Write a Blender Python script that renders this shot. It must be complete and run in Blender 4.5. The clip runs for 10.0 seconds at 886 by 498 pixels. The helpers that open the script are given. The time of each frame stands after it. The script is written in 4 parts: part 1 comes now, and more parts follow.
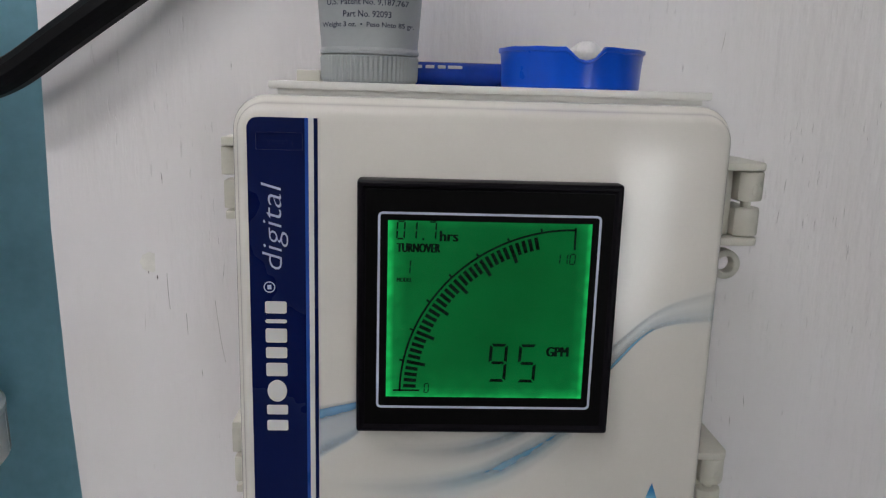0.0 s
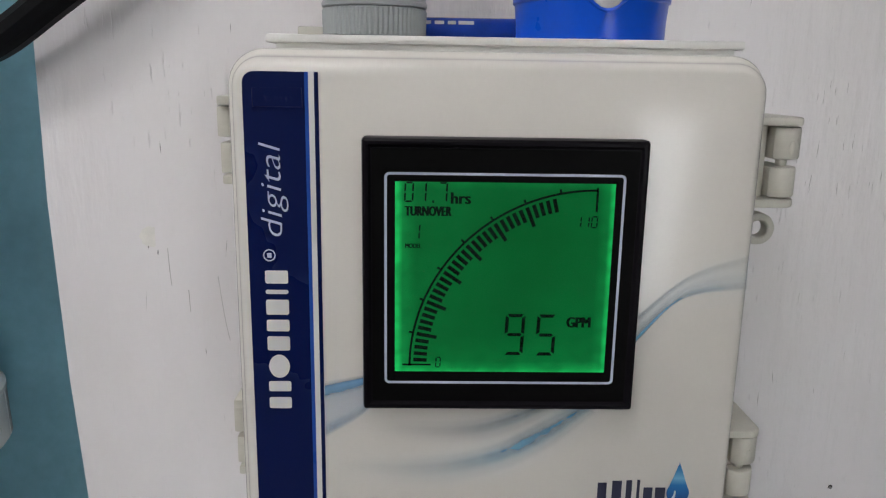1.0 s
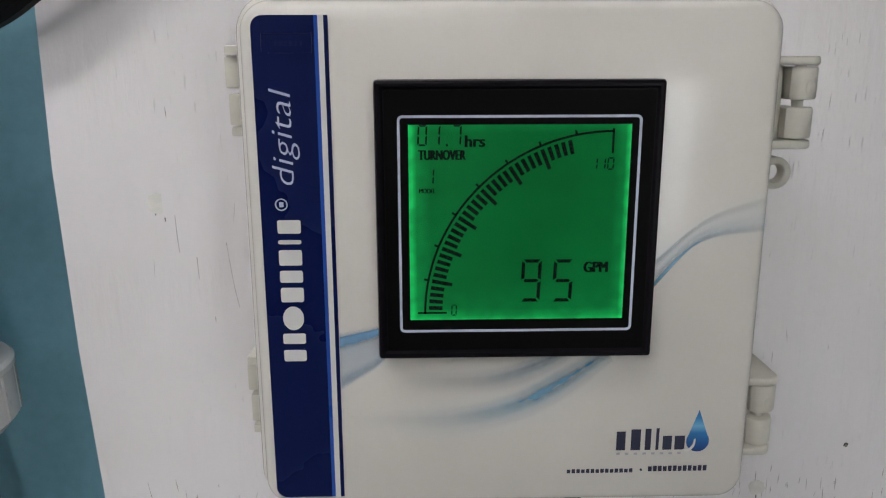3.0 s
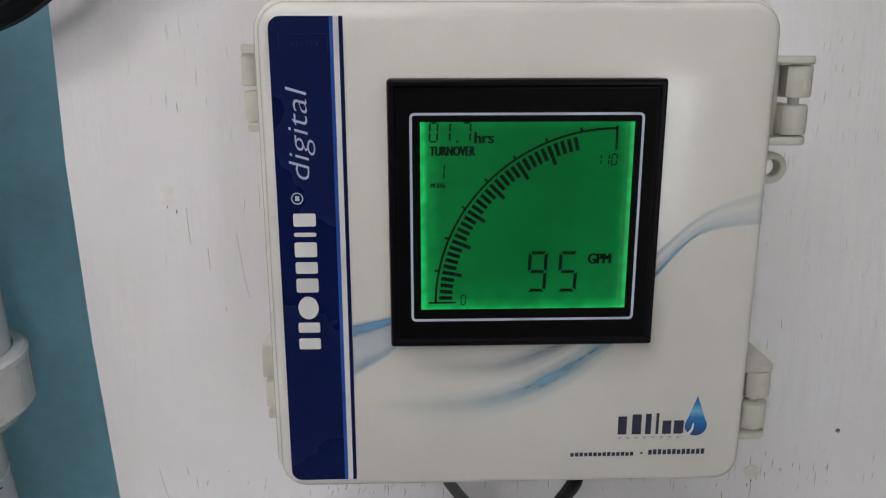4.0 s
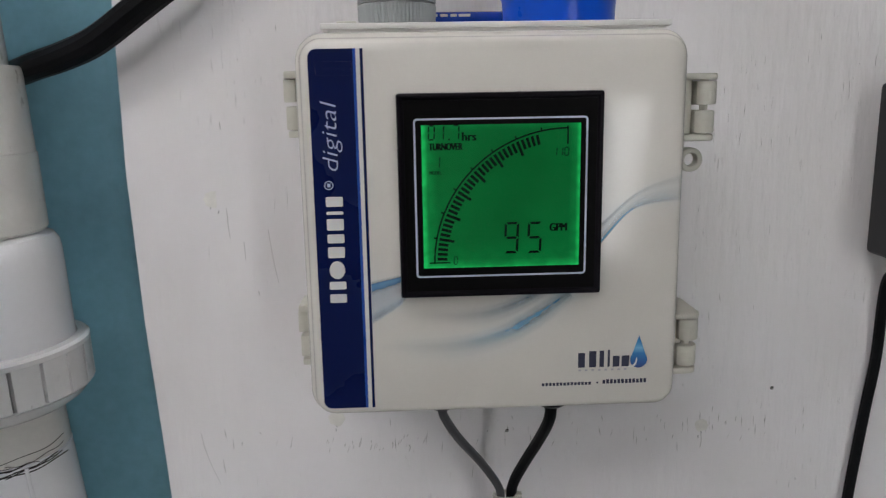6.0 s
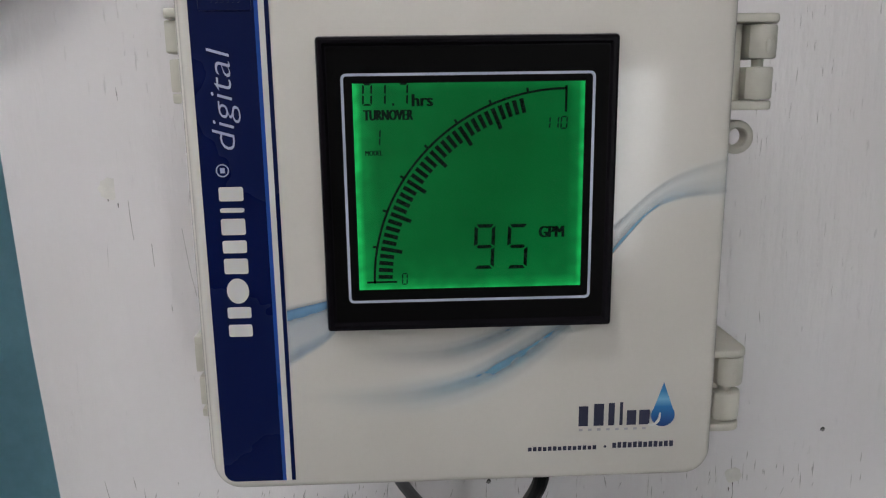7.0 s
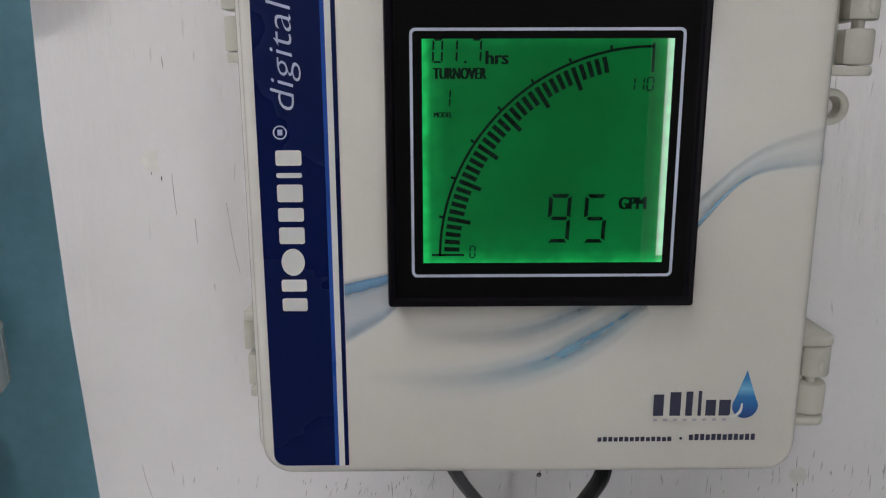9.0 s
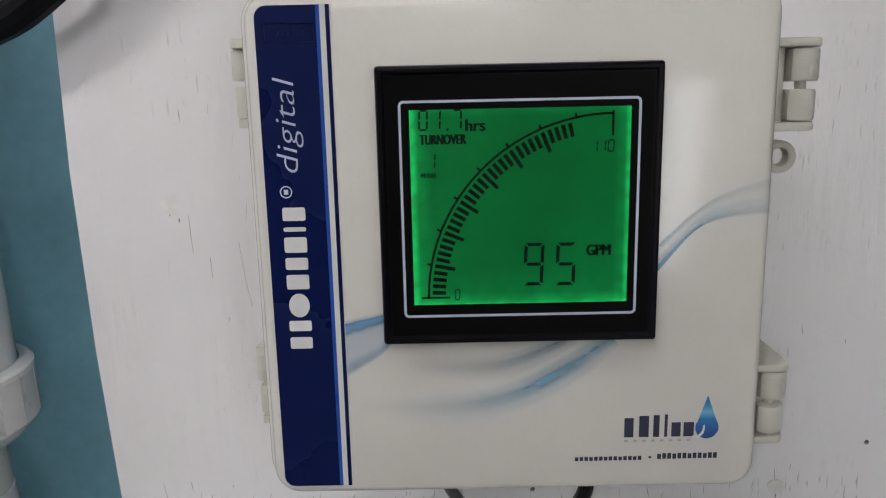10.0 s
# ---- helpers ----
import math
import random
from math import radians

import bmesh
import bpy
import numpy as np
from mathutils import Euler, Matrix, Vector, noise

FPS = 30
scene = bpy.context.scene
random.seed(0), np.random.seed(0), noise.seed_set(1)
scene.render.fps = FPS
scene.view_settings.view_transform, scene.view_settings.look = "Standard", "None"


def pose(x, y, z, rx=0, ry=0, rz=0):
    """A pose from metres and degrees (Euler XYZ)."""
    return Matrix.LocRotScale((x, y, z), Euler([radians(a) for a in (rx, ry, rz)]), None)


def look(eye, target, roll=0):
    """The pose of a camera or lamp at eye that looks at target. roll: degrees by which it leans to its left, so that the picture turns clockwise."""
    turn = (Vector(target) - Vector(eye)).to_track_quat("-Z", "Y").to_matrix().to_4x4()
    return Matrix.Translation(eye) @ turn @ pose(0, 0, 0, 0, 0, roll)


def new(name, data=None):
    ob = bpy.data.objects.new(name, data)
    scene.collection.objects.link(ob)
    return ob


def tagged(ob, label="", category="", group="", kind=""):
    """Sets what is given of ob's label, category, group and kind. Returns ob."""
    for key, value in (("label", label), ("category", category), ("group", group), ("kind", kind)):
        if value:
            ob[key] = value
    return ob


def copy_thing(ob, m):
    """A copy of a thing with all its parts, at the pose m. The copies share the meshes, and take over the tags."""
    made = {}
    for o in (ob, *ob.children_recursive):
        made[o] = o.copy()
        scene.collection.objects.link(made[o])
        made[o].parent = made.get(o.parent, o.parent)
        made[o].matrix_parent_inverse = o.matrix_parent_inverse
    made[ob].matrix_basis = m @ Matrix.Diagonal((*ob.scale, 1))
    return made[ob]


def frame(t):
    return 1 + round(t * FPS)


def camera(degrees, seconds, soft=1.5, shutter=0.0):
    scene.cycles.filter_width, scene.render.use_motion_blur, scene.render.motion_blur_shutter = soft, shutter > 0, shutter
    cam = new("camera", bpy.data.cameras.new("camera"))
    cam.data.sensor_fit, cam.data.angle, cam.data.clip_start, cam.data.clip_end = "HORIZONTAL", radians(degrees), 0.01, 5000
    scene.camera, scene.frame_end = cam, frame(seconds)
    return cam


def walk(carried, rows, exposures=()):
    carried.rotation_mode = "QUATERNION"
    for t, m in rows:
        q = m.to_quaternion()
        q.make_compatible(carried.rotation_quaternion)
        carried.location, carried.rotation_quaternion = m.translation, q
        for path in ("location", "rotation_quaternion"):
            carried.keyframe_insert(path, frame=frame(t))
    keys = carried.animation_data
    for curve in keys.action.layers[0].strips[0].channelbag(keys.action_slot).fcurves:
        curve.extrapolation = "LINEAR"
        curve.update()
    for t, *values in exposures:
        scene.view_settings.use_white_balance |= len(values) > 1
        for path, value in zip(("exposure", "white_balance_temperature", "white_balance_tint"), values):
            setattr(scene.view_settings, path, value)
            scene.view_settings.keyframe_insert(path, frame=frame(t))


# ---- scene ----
cam = camera(60.0, 10.0, soft=1.2, shutter=0.1)
PATH = [
    (0, (-0.0288, -0.2712, 1.4801), (-0.0073, 0.2177, 1.3778), 1.65),
    (0.5, (-0.0283, -0.2541, 1.4718), (-0.0152, 0.2335, 1.3621), 0.76),
    (1, (-0.0271, -0.2536, 1.4686), (-0.0145, 0.2337, 1.3572), 0.93),
    (1.5, (-0.0255, -0.2540, 1.4648), (-0.0149, 0.2326, 1.3502), 0.14),
    (2, (-0.0298, -0.2540, 1.4611), (-0.0185, 0.2320, 1.3442), 0.16),
    (2.5, (-0.0257, -0.2554, 1.4559), (-0.0180, 0.2312, 1.3412), -0.60),
    (2.7, (-0.0294, -0.2530, 1.4547), (-0.0181, 0.2331, 1.3381), -0.35),
    (3.8, (-0.0335, -0.2594, 1.4469), (-0.0220, 0.2273, 1.3329), 0.11),
    (4, (-0.0373, -0.2637, 1.4554), (-0.0220, 0.2209, 1.3333), -0.07),
    (4.2, (-0.0546, -0.2793, 1.4596), (-0.0259, 0.2035, 1.3328), 0.49),
    (4.5, (-0.0930, -0.3191, 1.4427), (-0.0592, 0.1662, 1.3274), 0.92),
    (4.7, (-0.1321, -0.3540, 1.4175), (-0.1043, 0.1325, 1.3053), 3.00),
    (4.8, (-0.1433, -0.3704, 1.4057), (-0.1177, 0.1169, 1.2967), 4.16),
    (5, (-0.1201, -0.3915, 1.3974), (-0.1223, 0.0961, 1.2869), 3.49),
    (5.1, (-0.1056, -0.4044, 1.4019), (-0.1178, 0.0840, 1.2955), 3.41),
    (5.2, (-0.0914, -0.4086, 1.4094), (-0.1123, 0.0802, 1.3067), 2.93),
    (5.5, (-0.0768, -0.4054, 1.4234), (-0.1002, 0.0826, 1.3170), 0.49),
    (5.7, (-0.0687, -0.3983, 1.4279), (-0.0725, 0.0928, 1.3344), 0.55),
    (6, (-0.0432, -0.3549, 1.4473), (-0.0218, 0.1348, 1.3485), -0.97),
    (6.2, (-0.0370, -0.3275, 1.4459), (-0.0015, 0.1617, 1.3490), -0.57),
    (7.3, (-0.0163, -0.2385, 1.4296), (-0.0062, 0.2495, 1.3211), -0.05),
    (7.5, (-0.0262, -0.2402, 1.4270), (-0.0217, 0.2481, 1.3197), 0.81),
    (8, (-0.0445, -0.2380, 1.4178), (-0.0393, 0.2500, 1.3089), 2.02),
    (8.5, (-0.0405, -0.2308, 1.4206), (-0.0365, 0.2569, 1.3103), 0.51),
    (9, (-0.0325, -0.2310, 1.4221), (-0.0288, 0.2571, 1.3139), -0.16),
    (9.5, (-0.0280, -0.2431, 1.4372), (-0.0272, 0.2458, 1.3325), -0.85),
    (10, (-0.0249, -0.2583, 1.4403), (-0.0278, 0.2311, 1.3380), -1.23),
]
EXPOSURES = [(0.0, -0.25, 6500, 10), (0.4, -0.1, 6500, 10), (1.0, -0.07, 6500, 10), (4.5, -0.07, 6500, 10), (4.8, -0.1, 6680, 13), (5.5, -0.09, 6680, 13), (6.0, -0.22, 6500, 10), (7.5, -0.19, 6500, 10), (8.5, -0.14, 6500, 10), (9.0, -0.14, 6500, 10), (10.0, -0.03, 6500, 10)]
walk(cam, [(t, look(eye, target, roll)) for t, eye, target, roll in PATH], EXPOSURES)

# ---- world, lights, exposure ----
world = bpy.data.worlds.new("world")
scene.world = world
world.use_nodes = True
sky = world.node_tree.nodes.new("ShaderNodeTexSky")
sky.sky_type, sky.sun_disc = "NISHITA", False
sky.sun_elevation, sky.sun_rotation = radians(40), radians(200)
world.node_tree.links.new(sky.outputs[0], world.node_tree.nodes["Background"].inputs[0])
world.node_tree.nodes["Background"].inputs[1].default_value = 0.08

LAMP_GLOW = 16.2
DAY_GLOW = 7.9


# ---- materials ----
def material(name):
    m = bpy.data.materials.new(name)
    m.use_nodes = True
    return m, m.node_tree.nodes, m.node_tree.links, m.node_tree.nodes["Principled BSDF"]


def noise_node(nodes, links, scale, stretch=(1, 1, 1), detail=4.0, space="Object"):
    co = nodes.new("ShaderNodeTexCoord")
    mp = nodes.new("ShaderNodeMapping")
    mp.inputs["Scale"].default_value = stretch
    nz = nodes.new("ShaderNodeTexNoise")
    nz.inputs["Scale"].default_value, nz.inputs["Detail"].default_value = scale, detail
    links.new(co.outputs[space], mp.inputs[0])
    links.new(mp.outputs[0], nz.inputs[0])
    return nz


def ramp_node(nodes, links, src, stops):
    r = nodes.new("ShaderNodeValToRGB")
    els = r.color_ramp.elements
    while len(els) < len(stops):
        els.new(0.5)
    for e, (p, c) in zip(els, stops):
        e.position, e.color = p, (*c, 1) if len(c) == 3 else c
    links.new(src, r.inputs[0])
    return r


def mix_node(nodes, links, kind, fac, a, b):
    m = nodes.new("ShaderNodeMix")
    m.data_type, m.blend_type = "RGBA", kind
    for sock, v in ((m.inputs[0], fac), (m.inputs[6], a), (m.inputs[7], b)):
        if hasattr(v, "node"):
            links.new(v, sock)
        elif isinstance(v, tuple):
            sock.default_value = (*v, 1)
        else:
            sock.default_value = v
    return m.outputs[2]


def surface(name, color, rough=0.5, metal=0.0, vary=0.12, scale=30.0, fine=400.0, bump=0.05, stretch=(1, 1, 1), ior=1.45, depth=0.0005, spec=0.5, specks=0.0):
    """Two scales of tone, a little change of gloss and a fine relief."""
    m, n, l, p = material(name)
    big = noise_node(n, l, scale, stretch)
    small = noise_node(n, l, fine, stretch)
    dark = tuple(c * (1 - vary) for c in color)
    lite = tuple(min(1, c * (1 + vary)) for c in color)
    tone = ramp_node(n, l, big.outputs[0], [(0.3, dark), (0.7, lite)])
    grain = ramp_node(n, l, small.outputs[0], [(0.3, (1 - vary * 0.6,) * 3), (0.7, (1.0,) * 3)])
    col = mix_node(n, l, "MULTIPLY", 1.0, tone.outputs[0], grain.outputs[0])
    if specks:
        dots = noise_node(n, l, 170.0, (1, 1, 0.8), 3.0)
        zone = noise_node(n, l, 28.0, (1, 1, 1), 4.0)
        d = ramp_node(n, l, dots.outputs[0], [(0.62, (0, 0, 0)), (0.72, (specks,) * 3)])
        z = ramp_node(n, l, zone.outputs[0], [(0.48, (0, 0, 0)), (0.62, (1, 1, 1))])
        smear = ramp_node(n, l, zone.outputs[0], [(0.60, (0, 0, 0)), (0.78, (specks * 0.35,) * 3)])
        col = mix_node(n, l, "MIX", mix_node(n, l, "MULTIPLY", 1.0, d.outputs[0], z.outputs[0]), col, (0.22, 0.20, 0.15))
        col = mix_node(n, l, "MIX", smear.outputs[0], col, (0.42, 0.40, 0.30))
    l.new(col, p.inputs["Base Color"])
    gloss = ramp_node(n, l, big.outputs[0], [(0.25, (rough * 0.85,) * 3), (0.75, (min(1, rough * 1.15),) * 3)])
    l.new(gloss.outputs[0], p.inputs["Roughness"])
    p.inputs["Metallic"].default_value, p.inputs["IOR"].default_value = metal, ior
    p.inputs["Specular IOR Level"].default_value = spec
    if bump:
        b = n.new("ShaderNodeBump")
        b.inputs["Strength"].default_value, b.inputs["Distance"].default_value = bump, depth
        l.new(small.outputs[0], b.inputs["Height"])
        l.new(b.outputs[0], p.inputs["Normal"])
    return m


def glow(name, color, strength):
    m, n, l, p = material(name)
    e = n.new("ShaderNodeEmission")
    e.inputs[0].default_value, e.inputs[1].default_value = (*color, 1), strength
    l.new(e.outputs[0], n["Material Output"].inputs[0])
    return m


def painted_board():
    """White paint over plywood: upright hairline checks, brushed relief, yellowed and grubby patches."""
    m, n, l, p = material("white_painted_plywood")
    cloud = noise_node(n, l, 9.0, (1, 1, 0.6), 6.0)
    grime = noise_node(n, l, 3.0, (1, 1, 1), 8.0)
    brush = noise_node(n, l, 55.0, (2.2, 1, 0.40), 8.0)
    check = noise_node(n, l, 30.0, (20.0, 1, 2.2), 3.0)
    where = noise_node(n, l, 16.0, (1, 1, 0.8), 5.0)
    peel = noise_node(n, l, 420.0, (1, 1, 0.7), 3.0)
    base = ramp_node(n, l, cloud.outputs[0], [(0.3, (0.80, 0.775, 0.78)), (0.55, (0.845, 0.825, 0.835)), (0.75, (0.87, 0.855, 0.865))])
    tint = ramp_node(n, l, grime.outputs[0], [(0.35, (0.93, 0.92, 0.89)), (0.6, (1, 1, 1))])
    col = mix_node(n, l, "MULTIPLY", 1.0, base.outputs[0], tint.outputs[0])
    line = ramp_node(n, l, check.outputs[0], [(0.66, (0, 0, 0)), (0.71, (1, 1, 1))])
    mask = ramp_node(n, l, where.outputs[0], [(0.46, (0, 0, 0)), (0.60, (1, 1, 1))])
    crack = mix_node(n, l, "MULTIPLY", 1.0, line.outputs[0], mask.outputs[0])
    half = n.new("ShaderNodeMath")
    half.operation = "MULTIPLY"
    half.inputs[1].default_value = 0.22
    l.new(crack, half.inputs[0])
    col = mix_node(n, l, "MIX", half.outputs[0], col, (0.42, 0.40, 0.38))
    l.new(col, p.inputs["Base Color"])
    p.inputs["Roughness"].default_value = 0.42
    b1 = n.new("ShaderNodeBump")
    b1.inputs["Strength"].default_value, b1.inputs["Distance"].default_value = 0.6, 0.0016
    l.new(brush.outputs[0], b1.inputs["Height"])
    b2 = n.new("ShaderNodeBump")
    b2.invert = True
    b2.inputs["Strength"].default_value, b2.inputs["Distance"].default_value = 0.7, 0.0007
    l.new(crack, b2.inputs["Height"])
    b0 = n.new("ShaderNodeBump")
    b0.inputs["Strength"].default_value, b0.inputs["Distance"].default_value = 0.5, 0.00022
    l.new(peel.outputs[0], b0.inputs["Height"])
    l.new(b0.outputs[0], b1.inputs["Normal"])
    l.new(b1.outputs[0], b2.inputs["Normal"])
    l.new(b2.outputs[0], p.inputs["Normal"])
    return m


def lcd_glass():
    """Green backlight, brightest along the side edges where its lamps sit, under a glossy cover."""
    m, n, l, p = material("green_backlit_display")
    co = n.new("ShaderNodeTexCoord")
    sep = n.new("ShaderNodeSeparateXYZ")
    l.new(co.outputs["Generated"], sep.inputs[0])
    def curve(src, stops):
        return ramp_node(n, l, src, stops).outputs[0]
    g = lambda v: (v, v, v)
    side = curve(sep.outputs[0], [(0.0, g(1.0)), (0.014, g(0.85)), (0.035, g(0.25)), (0.10, g(0.05)), (0.5, g(0.0)), (0.93, g(0.03)), (0.975, g(0.2)), (0.988, g(0.7)), (1.0, g(0.9))])
    foot = curve(sep.outputs[2], [(0.0, g(0.75)), (0.02, g(0.35)), (0.06, g(0.08)), (0.2, g(0.0)), (0.96, g(0.0)), (1.0, g(0.12))])
    spots = noise_node(n, l, 14.0, (1, 1, 1), 1.0, "Generated")
    lamp = curve(spots.outputs[0], [(0.35, g(0.55)), (0.65, g(1.0))])
    edge = mix_node(n, l, "ADD", 1.0, side, foot)
    edge = mix_node(n, l, "MULTIPLY", 1.0, edge, lamp)
    cloud = noise_node(n, l, 2.2, (1, 1, 1), 2.0, "Generated")
    field = curve(cloud.outputs[0], [(0.3, (0.000, 0.088, 0.015)), (0.7, (0.000, 0.116, 0.022))])
    glowing = mix_node(n, l, "MIX", edge, field, (0.012, 0.62, 0.13))
    p.inputs["Base Color"].default_value = (0.003, 0.012, 0.006, 1)
    p.inputs["Roughness"].default_value = 0.02
    p.inputs["IOR"].default_value = 1.62
    l.new(glowing, p.inputs["Emission Color"])
    p.inputs["Emission Strength"].default_value = 0.88
    return m


def washed_ink(name, color, lowest, highest, density, ends=(0.0, 0.55, 1.0, 0.75), dip=(0.45, 0.3), bell=False):
    """Printed ink whose density fades across and along its ribbon."""
    m, n, l, p = material(name)
    uv = n.new("ShaderNodeUVMap")
    sep = n.new("ShaderNodeSeparateXYZ")
    l.new(uv.outputs[0], sep.inputs[0])
    g = lambda v: (v, v, v)
    across = ramp_node(n, l, sep.outputs[1], [(0.0, g(0.0)), (0.12, g(lowest)), (0.34, g(lowest * dip[0])), (0.62, g(highest * dip[1])), (0.86, g(highest)), (1.0, g(0.0))])
    if bell:
        across = ramp_node(n, l, sep.outputs[1], [(0.0, g(0.0)), (0.25, g(0.25)), (0.5, g(0.85)), (0.62, g(1.0)), (0.78, g(0.45)), (1.0, g(0.0))])
    across.color_ramp.interpolation = "EASE"
    along = ramp_node(n, l, sep.outputs[0], [(0.0, g(ends[0])), (0.3, g(ends[1])), (0.65, g(ends[2])), (1.0, g(ends[3]))])
    speck = noise_node(n, l, 260.0, (1, 1, 1), 2.0)
    grain = ramp_node(n, l, speck.outputs[0], [(0.3, g(0.86)), (0.65, g(1.0))])
    a = mix_node(n, l, "MULTIPLY", 1.0, across.outputs[0], along.outputs[0])
    a = mix_node(n, l, "MULTIPLY", 1.0, a, grain.outputs[0])
    a = mix_node(n, l, "MULTIPLY", 1.0, a, g(density))
    p.inputs["Base Color"].default_value = (*color, 1)
    p.inputs["Roughness"].default_value = 0.3
    l.new(a, p.inputs["Alpha"])
    return m


def drop_ink():
    m, n, l, p = material("blue_drop_print")
    co = n.new("ShaderNodeTexCoord")
    sep = n.new("ShaderNodeSeparateXYZ")
    l.new(co.outputs["Generated"], sep.inputs[0])
    r = ramp_node(n, l, sep.outputs[2], [(0.0, (0.004, 0.03, 0.16)), (0.45, (0.01, 0.16, 0.42)), (0.62, (0.16, 0.42, 0.62)), (0.8, (0.03, 0.22, 0.47)), (1.0, (0.01, 0.13, 0.36))])
    l.new(r.outputs[0], p.inputs["Base Color"])
    p.inputs["Roughness"].default_value = 0.3
    return m


BOARD = painted_board()
# dark tone keeps the unseen walls dim in the display's reflection
GREY_WALL = surface("grey_wall_paint", (0.13, 0.13, 0.13), 0.7, vary=0.1, scale=4, fine=120, bump=0.15)
# strong cloudy tone stands in for the soft shading round the pipes
BLUE_WALL = surface("blue_wall_paint", (0.225, 0.45, 0.54), 0.55, vary=0.17, scale=7, fine=120, bump=0.12)
WHITE_WALL = surface("white_wall_paint", (0.66, 0.65, 0.66), 0.6, vary=0.06, scale=4, fine=150, bump=0.1)
CEILING = surface("ceiling_paint", (0.68, 0.68, 0.67), 0.8, vary=0.05, scale=3, fine=90, bump=0.1)
CONCRETE = surface("concrete_floor", (0.27, 0.265, 0.25), 0.75, vary=0.25, scale=4, fine=160, bump=0.25)
WOOD = surface("raw_batten_wood", (0.38, 0.27, 0.16), 0.65, vary=0.2, scale=12, fine=120, bump=0.2, stretch=(3, 3, 0.3))
BOX = surface("warm_white_polycarbonate", (0.68, 0.65, 0.59), 0.13, vary=0.025, scale=25, fine=700, bump=0.03)
BOX_DULL = surface("aged_white_plastic", (0.62, 0.60, 0.52), 0.38, vary=0.06, scale=60, fine=500, bump=0.05, specks=0.25)
PLATE = surface("white_plastic_sheet", (0.72, 0.71, 0.67), 0.4, vary=0.05, scale=30, fine=500, bump=0.05)
BEZEL = surface("black_moulded_plastic", (0.006, 0.005, 0.007), 0.33, vary=0.2, scale=40, fine=900, bump=0.06, spec=0.08)
FACE = surface("black_display_surround", (0.002, 0.002, 0.002), 0.5, vary=0.2, scale=40, fine=900, bump=0.02, spec=0.08)
LCD = lcd_glass()
SEGMENT = surface("dark_display_segment", (0.004, 0.016, 0.009), 0.02, vary=0.1, bump=0, ior=1.62)
SEGMENT_THIN = surface("faint_display_segment", (0.004, 0.022, 0.012), 0.02, vary=0.1, bump=0, ior=1.62)
NAVY = surface("navy_printed_film", (0.004, 0.010, 0.060), 0.28, vary=0.0, scale=18, fine=900, bump=0.008, spec=0.25)
ROYAL = surface("royal_blue_printed_film", (0.018, 0.075, 0.34), 0.3, vary=0.04, bump=0.02, spec=0.3)
WHITE_INK = surface("white_ink", (0.68, 0.67, 0.63), 0.35, vary=0.03, bump=0)
PALE_INK = surface("pale_blue_ink", (0.50, 0.54, 0.66), 0.35, vary=0.03, bump=0)
DARK_INK = surface("dark_navy_ink", (0.022, 0.025, 0.055), 0.35, vary=0.05, bump=0)
GREY_INK = surface("grey_ink", (0.42, 0.42, 0.44), 0.4, vary=0.05, bump=0)
WAVE_RIGHT = washed_ink("blue_wave_print", (0.12, 0.37, 0.58), 0.95, 0.5, 0.72, (1.0, 1.0, 0.7, 0.3))
WAVE_LEFT = washed_ink("blue_wave_print", (0.13, 0.33, 0.56), 0.5, 0.9, 0.85, (1.0, 1.0, 1.0, 1.0))
WAVE_LOW = washed_ink("blue_wave_print", (0.10, 0.36, 0.56), 0.55, 0.55, 0.62, (0.0, 0.35, 1.0, 0.75), bell=True)
WAVE_GREY = washed_ink("grey_wave_print", (0.20, 0.36, 0.50), 0.45, 0.5, 0.5, (0.0, 0.4, 1.0, 0.9), bell=True)
DROP = drop_ink()
PVC = surface("white_pvc", (0.80, 0.795, 0.785), 0.18, vary=0.04, scale=25, fine=300, bump=0.04, specks=0.5)
PVC_AMBER = surface("aged_yellow_pvc", (0.74, 0.71, 0.60), 0.26, vary=0.08, scale=45, fine=260, bump=0.08, specks=0.5)
PVC_OLD = surface("yellowed_pvc", (0.76, 0.745, 0.70), 0.2, vary=0.06, scale=35, fine=260, bump=0.08, specks=0.5)
PVC_BRIGHT = surface("glossy_white_pvc", (0.83, 0.83, 0.84), 0.12, vary=0.03, scale=20, fine=300, bump=0.03)
HANDLE = surface("blue_moulded_handle", (0.002, 0.066, 0.310), 0.34, vary=0.12, scale=40, fine=700, bump=0.06, spec=0.22)
YELLOW = surface("yellow_paint_mark", (0.85, 0.68, 0.02), 0.4, vary=0.06, bump=0.04)
RUBBER = surface("black_cable_rubber", (0.007, 0.007, 0.008), 0.45, vary=0.25, scale=30, fine=500, bump=0.08, spec=0.16)
GREY_RUBBER = surface("grey_cable_rubber", (0.085, 0.085, 0.09), 0.45, vary=0.12, scale=30, fine=500, bump=0.06)
NYLON = surface("clear_nylon_tie", (0.62, 0.61, 0.56), 0.35, vary=0.06, bump=0.03)
TUBE = surface("grey_squeeze_tube", (0.36, 0.38, 0.38), 0.34, vary=0.06, scale=40, fine=500, bump=0.04)
CAP = surface("grey_screw_cap", (0.33, 0.35, 0.345), 0.4, vary=0.06, scale=60, fine=600, bump=0.05)
BLUE_CUP = surface("bright_blue_plastic", (0.002, 0.080, 0.60), 0.3, vary=0.08, scale=40, fine=500, bump=0.05)
BLUE_FOIL = surface("shiny_blue_wrapper", (0.01, 0.06, 0.45), 0.18, vary=0.15, scale=80, fine=500, bump=0.05, metal=0.3)
TAPE = surface("white_thread_tape", (0.70, 0.69, 0.68), 0.6, vary=0.12, scale=150, fine=900, bump=0.4)
